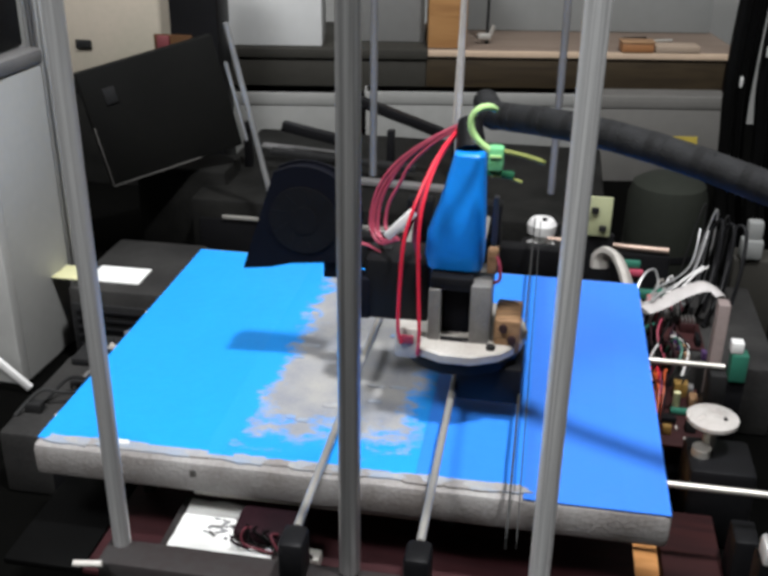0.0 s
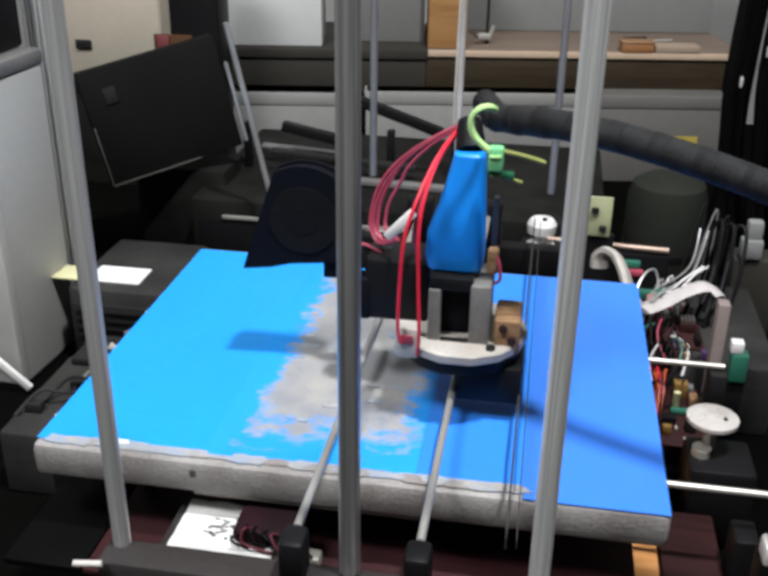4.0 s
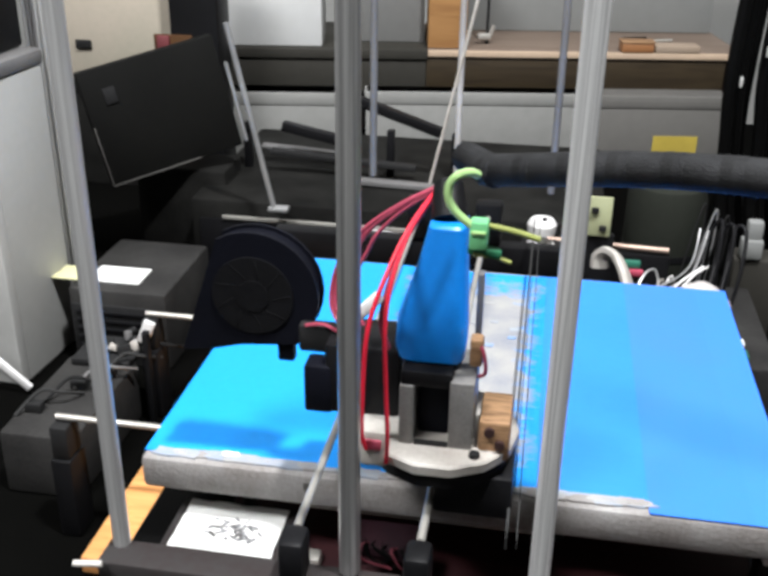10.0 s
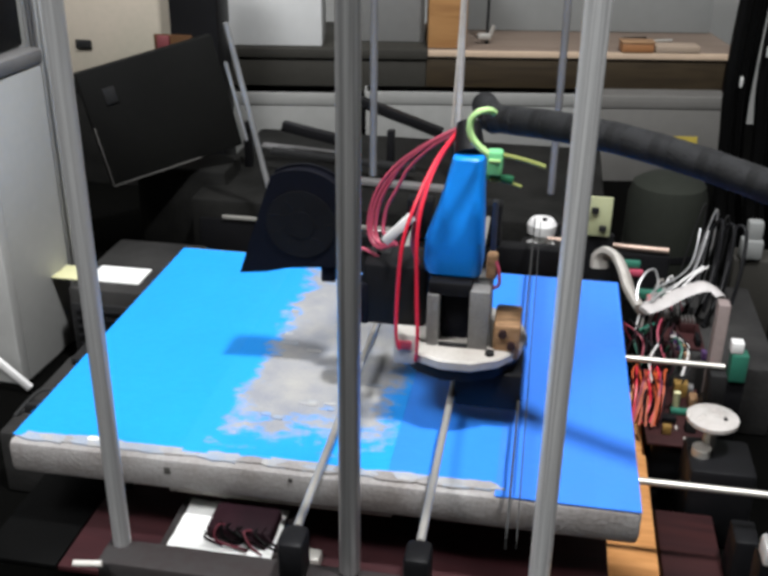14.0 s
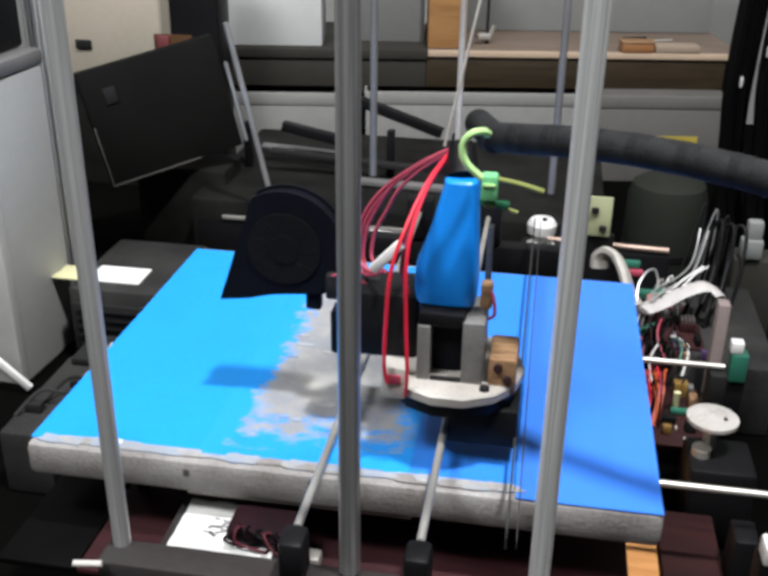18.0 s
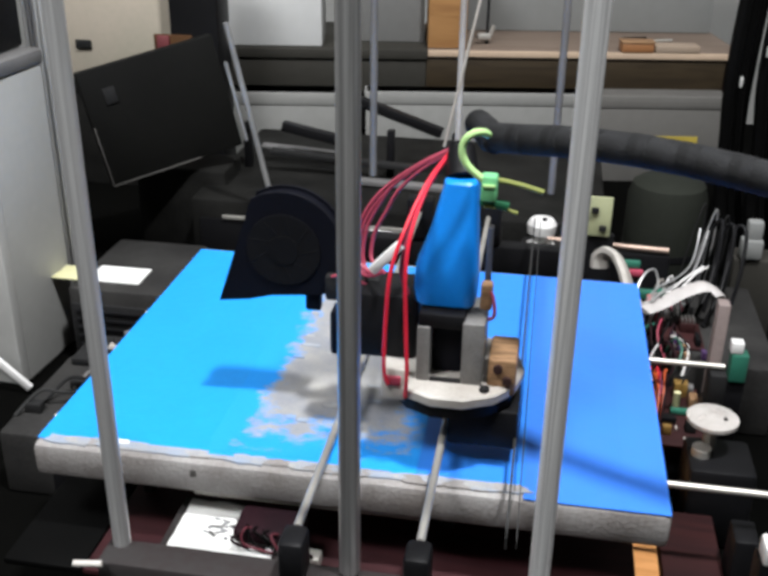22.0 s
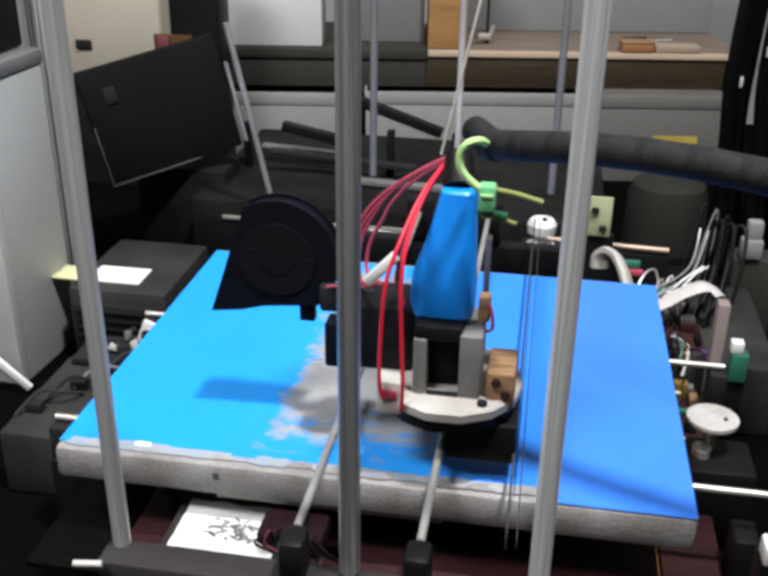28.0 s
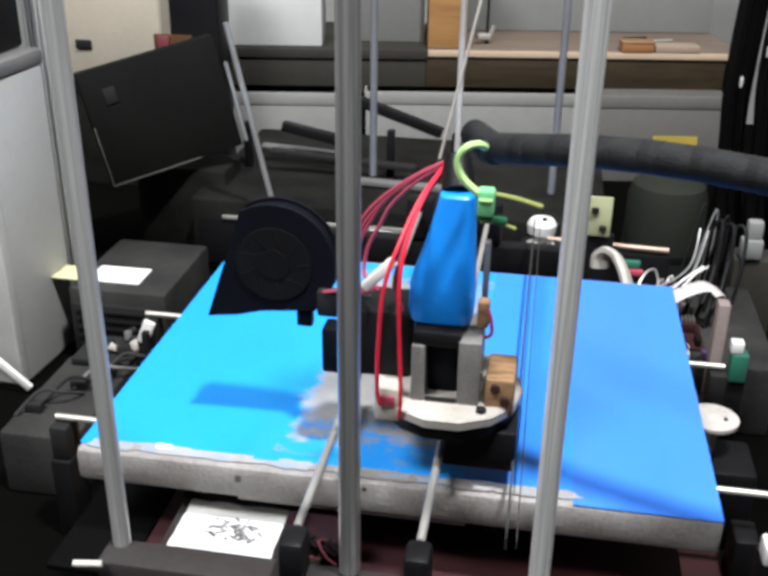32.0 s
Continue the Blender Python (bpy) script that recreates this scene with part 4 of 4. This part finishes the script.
def label_sheet():
    l = thing("front_ledge", (0.112, -0.005, 0.047), "dark metal ledge bolted to the base plate", "ledge")
    part("tray", B((0.113, -0.006, 0.0800), (0.066, 0.048, 0.003), bevel=0.0006), BAR, l)
    part("riser", B((0.113, -0.011, 0.0482), (0.050, 0.014, 0.0606), bevel=0.001), BLACK, l)
    p = thing("paper_scrap", (0.112, -0.005, 0.0816), "crumpled white paper scrap with grey print", "paper")
    bm = bmesh.new()
    rnd = random.Random(9)
    n = 10
    g = [[bm.verts.new((0.085 + 0.056 * i / n, -0.026 + 0.041 * j / n + rnd.uniform(-1, 1) * (0.0008 if j in (0, n) else 0), 0.0818 + rnd.uniform(0, 0.0014))) for j in range(n + 1)] for i in range(n + 1)]
    for i in range(n):
        for j in range(n):
            bm.faces.new((g[i][j], g[i + 1][j], g[i + 1][j + 1], g[i][j + 1]))
    r = bmesh.ops.extrude_face_region(bm, geom=bm.faces[:])
    bmesh.ops.translate(bm, vec=(0, 0, 0.0004), verts=[v for v in r["geom"] if isinstance(v, bmesh.types.BMVert)])
    part("sheet", bm, PAPER, p)
    ink = mat("grey_print", (0.30, 0.30, 0.31), 0.8, 0, 0.3, 200, 0.1)
    for k in range(46):
        x, y = 0.116 + rnd.gauss(0, 0.0062), -0.008 + rnd.gauss(0, 0.0046)
        part("print_mark", B((x, y, 0.0836), (rnd.uniform(0.0012, 0.006), rnd.uniform(0.0007, 0.0018), 0.0005), m=Euler((0, 0, rnd.uniform(-0.9, 0.9))).to_matrix()), ink if k % 4 else GREY, p)
    c = thing("steel_clip", (0.157, 0.0, 0.047), "crumpled bright metal clip on the base plate", "clip")
    part("clip_body", B((0.157, 0.000, 0.0430), (0.010, 0.010, 0.0500), bevel=0.002), STEEL, c)


left_clutter()
label_sheet()


# ---------------------------------------------------------------- electronics beside the bed
def pulley_motor():
    m = thing("pulley_motor", (0.386, 0.158, 0.0), "black motor with a domed silver pulley", "motor")
    part("body", B((0.392, 0.150, 0.030), (0.042, 0.042, 0.0595), bevel=0.004), BLACK, m)
    bm = bmesh.new()
    lathe(bm, ((0.0150, 0.0), (0.0165, 0.0015), (0.0165, 0.004), (0.0120, 0.0055), (0.0055, 0.0065), (0.003, 0.007)), (0.3845, 0.156, 0.0800), seg=28)
    part("pulley", bm, PULLEY, m, "domed silver pulley")
    part("shaft", R((0.3845, 0.156, 0.0600), (0.3845, 0.156, 0.0798), 0.004), STEEL, m)
    # steel stub added as the bright highlight below the pulley
    part("highlight_stub", R((0.3795, 0.148, 0.0600), (0.3795, 0.148, 0.0655), 0.0062), STEEL, m)
    part("set_screw", R((0.3915, 0.151, 0.0845), (0.3915, 0.151, 0.0870), 0.0014, seg=8), BLACK, m)


def rear_pulley():
    m = thing("rear_pulley", (0.270, 0.405, 0.0), "white flanged belt pulley on a black motor", "pulley")
    part("motor", B((0.275, 0.412, 0.044), (0.050, 0.040, 0.0875), bevel=0.003), BLACK, m)
    bm = bmesh.new()
    lathe(bm, ((0.0100, 0.0), (0.0120, 0.001), (0.0125, 0.006), (0.0055, 0.0085), (0.0055, 0.0145), (0.0120, 0.017), (0.0128, 0.025), (0.010, 0.029), (0.004, 0.030)), (0.267, 0.400, 0.0885), seg=24)
    part("wheel", bm, WHITE, m, "white flanged wheel")
    part("bore", R((0.269, 0.396, 0.1165), (0.269, 0.396, 0.1200), 0.0022, seg=8), BLACK, m)


def small_board():
    b = thing("beige_board", (0.318, 0.41, 0.0), "beige circuit board standing on edge with screw holes", "circuit board")
    part("board", B((0.3155, 0.405, 0.122), (0.020, 0.002, 0.036), bevel=0.0004), PCB, b)
    part("bracket", B((0.318, 0.411, 0.052), (0.024, 0.008, 0.1035), bevel=0.001), BLACK, b)
    for x, z in ((0.311, 0.128), (0.319, 0.112)):
        part("chip", B((x, 0.4025, z), (0.006, 0.003, 0.005), bevel=0.0005), CHAR, b)


def drum():
    d = thing("dark_drum", (0.385, 0.52, 0.0), "dark olive rubber drum with rounded shoulders", "drum")
    bm = bmesh.new()
    lathe(bm, ((0.036, 0.0), (0.038, 0.003), (0.038, 0.105), (0.034, 0.118), (0.024, 0.124), (0.01, 0.126)), (0.385, 0.52, 0.0), seg=28)
    part("body", bm, mat("olive_rubber", (0.018, 0.020, 0.016), 0.85, 0, 0.3, 30, 0.2, spec=0.12), d)
    part("band", R((0.385, 0.52, 0.050), (0.385, 0.52, 0.056), 0.0388, seg=28), BLACK, d)


def wire_nest():
    w = thing("wire_nest", (0.42, 0.36, 0.0), "nest of black and white wires on the control board", "wires")
    part("control_box", B((0.412, 0.345, 0.030), (0.080, 0.150, 0.0595), bevel=0.003), DUSTY, w)
    for k in range(3):
        x = 0.402 + 0.010 * k
        part("black_loop", T([(x - 0.02, 0.33, 0.062), (x - 0.005, 0.36, 0.085), (x + 0.004, 0.39, 0.118 + 0.003 * k), (x + 0.012, 0.385, 0.132 - 0.004 * k),
                              (x + 0.010, 0.37, 0.095), (x + 0.004, 0.36, 0.062)], 0.0017), BLACK, w)
    for k in range(2):
        part("white_wire", T([(0.352 + 0.004 * k, 0.315, 0.062), (0.357 + 0.006 * k, 0.322, 0.086 + 0.004 * k), (0.372 + 0.006 * k, 0.330, 0.092), (0.385 + 0.006 * k, 0.34, 0.100 + 0.003 * k),
                              (0.398 + 0.004 * k, 0.35, 0.106)], 0.0009), WHITE, w, "thin white wire")
    part("ribbon", T([(0.3190, 0.3850, 0.0830), (0.3190, 0.3850, 0.0930), (0.3250, 0.3800, 0.0990), (0.3320, 0.3700, 0.0980), (0.3370, 0.3500, 0.0940), (0.3410, 0.3300, 0.0880), (0.3490, 0.3100, 0.0820)], 0.0080, flat=0.55), PALE, w, "pale flat ribbon cable")
    part("ribbon", T([(0.3500, 0.3050, 0.0840), (0.3640, 0.3150, 0.0860), (0.3800, 0.3250, 0.0920), (0.3950, 0.3300, 0.0970), (0.4040, 0.3320, 0.0950), (0.4110, 0.3250, 0.0910)], 0.0078, flat=0.30), RIBBON, w, "white flat ribbon cable")
    for path in ([(0.3450, 0.3100, 0.0900), (0.3460, 0.3200, 0.0990), (0.3520, 0.3300, 0.1060), (0.3590, 0.3350, 0.1060), (0.3620, 0.3300, 0.0960), (0.3570, 0.3150, 0.0880)],
                 [(0.3530, 0.3100, 0.0920), (0.3620, 0.3250, 0.0960), (0.3790, 0.3450, 0.0970), (0.3900, 0.3600, 0.1030), (0.3950, 0.3750, 0.1140), (0.3970, 0.3850, 0.1250)],
                 [(0.3560, 0.3100, 0.0900), (0.3680, 0.3250, 0.0940), (0.3850, 0.3450, 0.0950), (0.3940, 0.3600, 0.1010), (0.4000, 0.3750, 0.1130), (0.4040, 0.3850, 0.1240)]):
        part("grey_wire", T(path, 0.0009, seg=6), DULL, w, "thin pale grey wire")
    rnd = random.Random(17)
    amber = mat("orange_red_wire", (0.62, 0.11, 0.03), 0.45, 0, 0.3, 90, 0.05)
    for k in range(15):
        x = 0.340 + 0.0016 * k + rnd.uniform(-0.0020, 0.0020)
        m = (amber, RED, amber, WINE, amber, amber, OXBLOOD, RED)[k % 8]
        part("strand", T([(x + rnd.uniform(0.000, 0.008), 0.250 + rnd.uniform(-0.008, 0.008), 0.0620), (x + rnd.uniform(-0.002, 0.005), 0.230 + rnd.uniform(-0.006, 0.006), 0.0650 + rnd.uniform(-0.004, 0.006)),
                          (x + rnd.uniform(-0.003, 0.003), 0.214, 0.0600 + rnd.uniform(-0.004, 0.004)), (x - 0.003, 0.200 + rnd.uniform(-0.004, 0.004), 0.0460)], rnd.uniform(0.0006, 0.0011), seg=6), m, w,
             "red wire strand" if m is RED else "dull wire strand")
    part("red_plug", B((0.3480, 0.368, 0.0880), (0.012, 0.006, 0.005), bevel=0.001), WINE, w, "dark red plug")
    part("green_plug", B((0.3440, 0.372, 0.0940), (0.014, 0.006, 0.006), bevel=0.001), PCB_GREEN, w, "green plug")
    part("plug_stem", B((0.3460, 0.372, 0.0745), (0.006, 0.004, 0.0300), bevel=0.001), BLACK, w)
    for x, y, z, m, lab in ((0.352, 0.392, 0.064, RED, "red connector"), (0.345, 0.395, 0.066, PCB_GREEN, "green connector"), (0.360, 0.380, 0.064, WINE, "dark red connector"), (0.358, 0.398, 0.066, PCB_GREEN, "green connector")):
        part("connector", B((x + 0.014, y - 0.02, z), (0.012, 0.008, 0.007), bevel=0.001), m, w, lab)
    for k in range(16):
        x, y = 0.340 + 0.0026 * k + rnd.uniform(-0.003, 0.003), rnd.uniform(0.250, 0.290)
        m = (OXBLOOD, WINE, BLACK, OXBLOOD, PCB_GREEN, WHITE, BLACK, OXBLOOD)[k % 8]
        part("tangled_wire", T([(x, y + 0.020, 0.061), (x + rnd.uniform(-0.008, 0.008), y + 0.008, 0.076 + rnd.uniform(0, 0.010)), (x + rnd.uniform(-0.008, 0.008), y - 0.008, 0.070 + rnd.uniform(0, 0.008)),
                                (x + rnd.uniform(-0.004, 0.004), y - 0.022, 0.060)], rnd.uniform(0.0006, 0.0010), seg=6), m, w)
    for k in range(6):
        a = (0.346 + 0.004 * k, 0.304 + 0.004 * k, 0.066)
        part("thin_wire", T([a, (a[0] + 0.006, a[1] + 0.012, 0.078 + rnd.uniform(0, 0.014)), (a[0] + 0.016, a[1] + rnd.uniform(0.0, 0.03), 0.080 + rnd.uniform(0, 0.02)),
                             (a[0] + 0.026, a[1] + 0.03, 0.062)], 0.0007, seg=6), (WHITE, PALE, CHAR, WHITE, WINE, GREY)[k], w)


def side_post():
    p = thing("post_with_terminal", (0.405, 0.275, 0.0), "grey upright bracket with a green terminal and white plug", "bracket")
    part("upright", B((0.4005, 0.260, 0.059), (0.0085, 0.012, 0.1175), bevel=0.001), mat("pinkish_grey_paint", (0.25, 0.20, 0.19), 0.6, 0, 0.25, 60, 0.2), p)
    part("green_terminal", B((0.4165, 0.254, 0.070), (0.012, 0.012, 0.022), bevel=0.001), PCB_GREEN, p)
    part("terminal_base", B((0.4165, 0.258, 0.030), (0.014, 0.014, 0.0585), bevel=0.001), BLACK, p)
    part("white_plug", B((0.4135, 0.254, 0.086), (0.009, 0.009, 0.009), bevel=0.001), WHITE, p)
    part("ply_tab", B((0.398, 0.235, 0.056), (0.007, 0.004, 0.022), bevel=0.001), PLY, p)
    part("tab_base", B((0.398, 0.238, 0.022), (0.009, 0.008, 0.0445), bevel=0.001), BLACK, p)


def power_plug():
    p = thing("power_plug", (0.452, 0.43, 0.0), "stacked pale grey connector blocks on a dark stand", "connector")
    part("stand", B((0.456, 0.437, 0.0425), (0.040, 0.030, 0.0845), bevel=0.002), DUSK, p)
    part("upper_block", B((0.450, 0.428, 0.111), (0.013, 0.012, 0.018), bevel=0.002), BOX_PALE, p)
    part("lower_block", B((0.449, 0.426, 0.0950), (0.018, 0.014, 0.018), bevel=0.002), BOX_PALE, p)


def black_bundle():
    b = thing("cable_bundle", (0.50, 0.62, 0.0), "hanging bundle of glossy black cables", "cables")
    rnd = random.Random(3)
    for k in range(14):
        x, y = 0.442 + 0.010 * k, 0.59 + 0.012 * (k % 3)
        part("cable", T([(x + 0.02, y + rnd.uniform(-0.01, 0.01), 0.0065), (x + 0.006, y, 0.07), (x + rnd.uniform(-0.004, 0.004), y, 0.14),
                         (x - 0.004, y, 0.22), (x + 0.004, y + 0.01, 0.36)], 0.0064), CABLE, b)
    # small light grey blocks in front of the cables
    for k in range(3):
        part("pale_fleck", B((0.446 + 0.020 * k, 0.5795, 0.205 + 0.03 * k), (0.003, 0.004, 0.010), bevel=0.001), CASE_LIGHT, b)


def right_plug():
    p = thing("white_plug_block", (0.398, 0.035, 0.0), "white plastic plug block beside the base board", "plug")
    part("block", B((0.399, 0.030, 0.040), (0.014, 0.016, 0.0795), bevel=0.002), BLACK, p)
    part("cap", B((0.399, 0.026, 0.086), (0.013, 0.014, 0.012), bevel=0.002), WHITE, p)


def control_board():
    b = thing("control_board", (0.372, 0.235, 0.0), "dark maroon circuit board with small coloured components", "circuit board")
    part("support", B((0.372, 0.222, 0.020), (0.036, 0.072, 0.0395), bevel=0.002), BLACK, b)
    part("board", B((0.371, 0.222, 0.0415), (0.042, 0.080, 0.002), bevel=0.0004), MAROON, b)
    rnd = random.Random(21)
    amber = mat("amber_capacitor", (0.25, 0.15, 0.04), 0.4, 0, 0.2, 90, 0.05)
    violet = mat("violet_header", (0.10, 0.05, 0.16), 0.45, 0, 0.2, 90, 0.05)
    for x, y, w, d, h, m, lab in ((0.378, 0.250, 0.010, 0.008, 0.012, amber, "amber capacitor"), (0.386, 0.238, 0.006, 0.010, 0.008, PLY, "brown relay"),
                                  (0.366, 0.212, 0.012, 0.007, 0.005, BLACK, "black chip"), (0.381, 0.203, 0.007, 0.009, 0.009, CHAR, "dark regulator"),
                                  (0.388, 0.216, 0.004, 0.006, 0.010, BRASS, "copper post"), (0.364, 0.196, 0.006, 0.005, 0.007, amber, "amber capacitor"),
                                  (0.376, 0.224, 0.014, 0.005, 0.004, PCB_GREEN, "green header"), (0.364, 0.254, 0.004, 0.010, 0.007, violet, "violet header"),
                                  (0.386, 0.256, 0.005, 0.007, 0.006, GREY, "grey connector")):
        part("component", B((x, y, 0.0425 + h / 2), (w, d, h), bevel=0.0008), m, b, lab)
    for k in range(10):
        part("resistor", B((rnd.uniform(0.355, 0.389), rnd.uniform(0.187, 0.258), 0.0437), (0.0035, 0.0016, 0.0022), bevel=0.0004,
                           m=Euler((0, 0, rnd.choice((0, 1.57)))).to_matrix()), (CARD, PALE, CHAR)[k % 3], b)
    part("white_capacitor", R((0.3735, 0.231, 0.0425), (0.3735, 0.231, 0.0560), 0.0026), YELLOW_PAPER, b, "round pale yellow capacitor")


def driver_chips():
    d = thing("driver_module", (0.382, 0.315, 0.0598), "dark driver module with brown heat sink and violet sockets", "electronics")
    part("board", B((0.384, 0.312, 0.0609), (0.030, 0.044, 0.002), bevel=0.0004), MAROON, d)
    part("heat_sink", B((0.388, 0.322, 0.0660), (0.012, 0.012, 0.008), bevel=0.0008), MAROON, d, "dull brown heat sink")
    for k in range(4):
        part("fin", B((0.3835 + 0.003 * k, 0.322, 0.0712), (0.0012, 0.011, 0.0024)), DIM_STEEL, d)
    part("socket", B((0.3755, 0.300, 0.0650), (0.004, 0.014, 0.006), bevel=0.0006), bpy.data.materials["violet_header"], d, "violet socket")
    part("socket", B((0.394, 0.300, 0.0650), (0.004, 0.014, 0.006), bevel=0.0006), BLACK, d)
    rnd = random.Random(8)
    for k in range(12):
        part("component", B((rnd.uniform(0.374, 0.398), rnd.uniform(0.272, 0.288) if k % 2 else rnd.uniform(0.336, 0.372), 0.0628), (rnd.uniform(0.003, 0.007), rnd.uniform(0.003, 0.007), 0.0060), bevel=0.0005),
             (BROWN, MAROON, CHAR, bpy.data.materials["violet_header"], GREY, PLY)[k % 6], d)
    for k in range(5):
        part("pin", R((0.3755, 0.2945 + 0.0028 * k, 0.0680), (0.3755, 0.2945 + 0.0028 * k, 0.0715), 0.0005, seg=6), STEEL, d)


control_board()
driver_chips()
pulley_motor()
rear_pulley()
small_board()
drum()
wire_nest()
side_post()
power_plug()
black_bundle()
right_plug()


def back_wire():
    w = thing("white_rear_wire", (0.127, 0.40, 0.0), "short white wire on a black block behind the bed", "wire")
    part("block", B((0.127, 0.41, 0.0445), (0.050, 0.014, 0.0885), bevel=0.002), BLACK, w)
    part("wire", T([(0.106, 0.400, 0.0905), (0.116, 0.399, 0.0945), (0.130, 0.399, 0.0940), (0.147, 0.400, 0.0930)], 0.0016), WHITE, w)


back_wire()


def loop_highlights():
    w = thing("wire_highlight_loops", (0.40, 0.40, 0.0), "thin grey loops behind the control box standing in for highlights on black wires", "wires")
    # thin loops shaped as the highlights along the black wire loops
    for k in range(3):
        x = 0.388 + 0.010 * k
        part("highlight_loop", T([(x - 0.004, 0.425, 0.002), (x, 0.405, 0.060), (x + 0.004, 0.40, 0.100), (x + 0.011, 0.40, 0.138 - 0.004 * k), (x + 0.014, 0.402, 0.136 - 0.004 * k),
                             (x + 0.014, 0.404, 0.100), (x + 0.010, 0.412, 0.002)], 0.0008), DULL if k == 1 else CHAR, w)


loop_highlights()


# ---------------------------------------------------------------- what moves
HEAD_ROWS = [
    (0, 0.0061), (0.5, -0.0015), (1, -0.0046), (1.5, -0.0116), (2, -0.0205), (2.5, -0.0099), (3, -0.0056), (3.5, 0.001), (5.5, 0.0715),
    (6, 0.1123), (6.5, 0.1128), (7, 0.1128), (7.5, 0.0912), (8, 0.0496), (8.5, 0.0092), (9, -0.0337), (9.5, -0.0808), (10, -0.096),
    (10.5, -0.0957), (11, -0.0936), (11.5, -0.072), (12, -0.0657), (12.5, -0.0337), (13, -0.0181), (13.5, -0.0133), (14, -0.0006), (14.5, -0.006),
    (16.5, -0.0341), (17, -0.0284), (17.5, -0.0406), (18, -0.0374), (18.5, -0.0424), (19, -0.0502), (19.5, -0.056), (20, -0.0606), (20.5, -0.0459),
    (21, -0.0421), (21.5, -0.0378), (22, -0.0384), (22.5, -0.0427), (23, -0.0368), (23.5, -0.0373), (24, -0.0442), (24.5, -0.0391), (25, -0.044),
    (25.5, -0.0479), (27.5, -0.0454), (28, -0.0518), (28.5, -0.057), (29, -0.0708), (29.5, -0.0808), (30, -0.0872), (30.5, -0.0888), (31, -0.0811),
    (31.5, -0.0724), (32, -0.058),
]
BED_ROWS = [
    (0, 0.0006), (0.5, -0.0085), (1, -0.0159), (1.5, -0.0095), (2, 0.0012), (2.5, 0.0122), (3, 0.0158), (3.5, 0.0097), (5.5, -0.0162),
    (6, -0.0162), (6.5, 0.0207), (7, 0.0637), (7.5, 0.0804), (8, 0.0808), (9.5, 0.0812), (10, 0.063), (10.5, 0.0171), (11, -0.0149),
    (11.5, -0.0142), (12, -0.0138), (12.5, -0.0145), (13, -0.0138), (13.5, -0.0149), (14, -0.0138), (14.5, -0.0109), (16.5, -0.0076), (17, -0.0045),
    (17.5, -0.0098), (18, -0.0031), (18.5, -0.0031), (19, -0.0136), (19.5, -0.0105), (20, 0.0028), (20.5, 0.0053), (21, 0.0015), (21.5, 0.0067),
    (22, 0.0007), (22.5, 0.0118), (23, 0.0142), (23.5, 0.0142), (24, 0.0223), (24.5, 0.0179), (25, 0.0238), (25.5, 0.0289), (27.5, 0.013),
    (28, 0.0134), (28.5, 0.0177), (29, 0.01), (29.5, 0.0175), (30, 0.0136), (30.5, 0.0198), (31, 0.0216), (31.5, 0.0326), (32, 0.0256),
]


def motions():
    base = CARRIAGE.location.copy()
    walk(CARRIAGE, [(t, pose(base.x, base.y + u, base.z)) for t, u in HEAD_ROWS])
    walk(BED, [(t, pose(s, 0.0, BED_Z)) for t, s in BED_ROWS])
    curves = [(t, loom_curve(u)) for t, u in HEAD_ROWS]
    for i, ob in enumerate(LOOM_PIECES):
        rows = []
        for t, pts in curves:
            a, b = pts[i], pts[i + 1]
            rows.append((t, Matrix.Translation((a + b) / 2) @ (b - a).to_track_quat("Z", "Y").to_matrix().to_4x4()))
        walk(ob, rows)
    rows = []
    for t, u in HEAD_ROWS:
        foot = Vector((0.2125, 0.112 + u, 0.278))
        lean = float(np.interp(u, (-0.06, -0.03, 0.0, 0.1), (0.034, 0.030, 0.004, -0.010)))
        top = Vector((foot.x + lean, foot.y + 0.02, 0.44))
        rows.append((t, Matrix.Translation(foot) @ (foot - top).to_track_quat("Z", "Y").to_matrix().to_4x4()))
    walk(FILAMENT, rows)


motions()
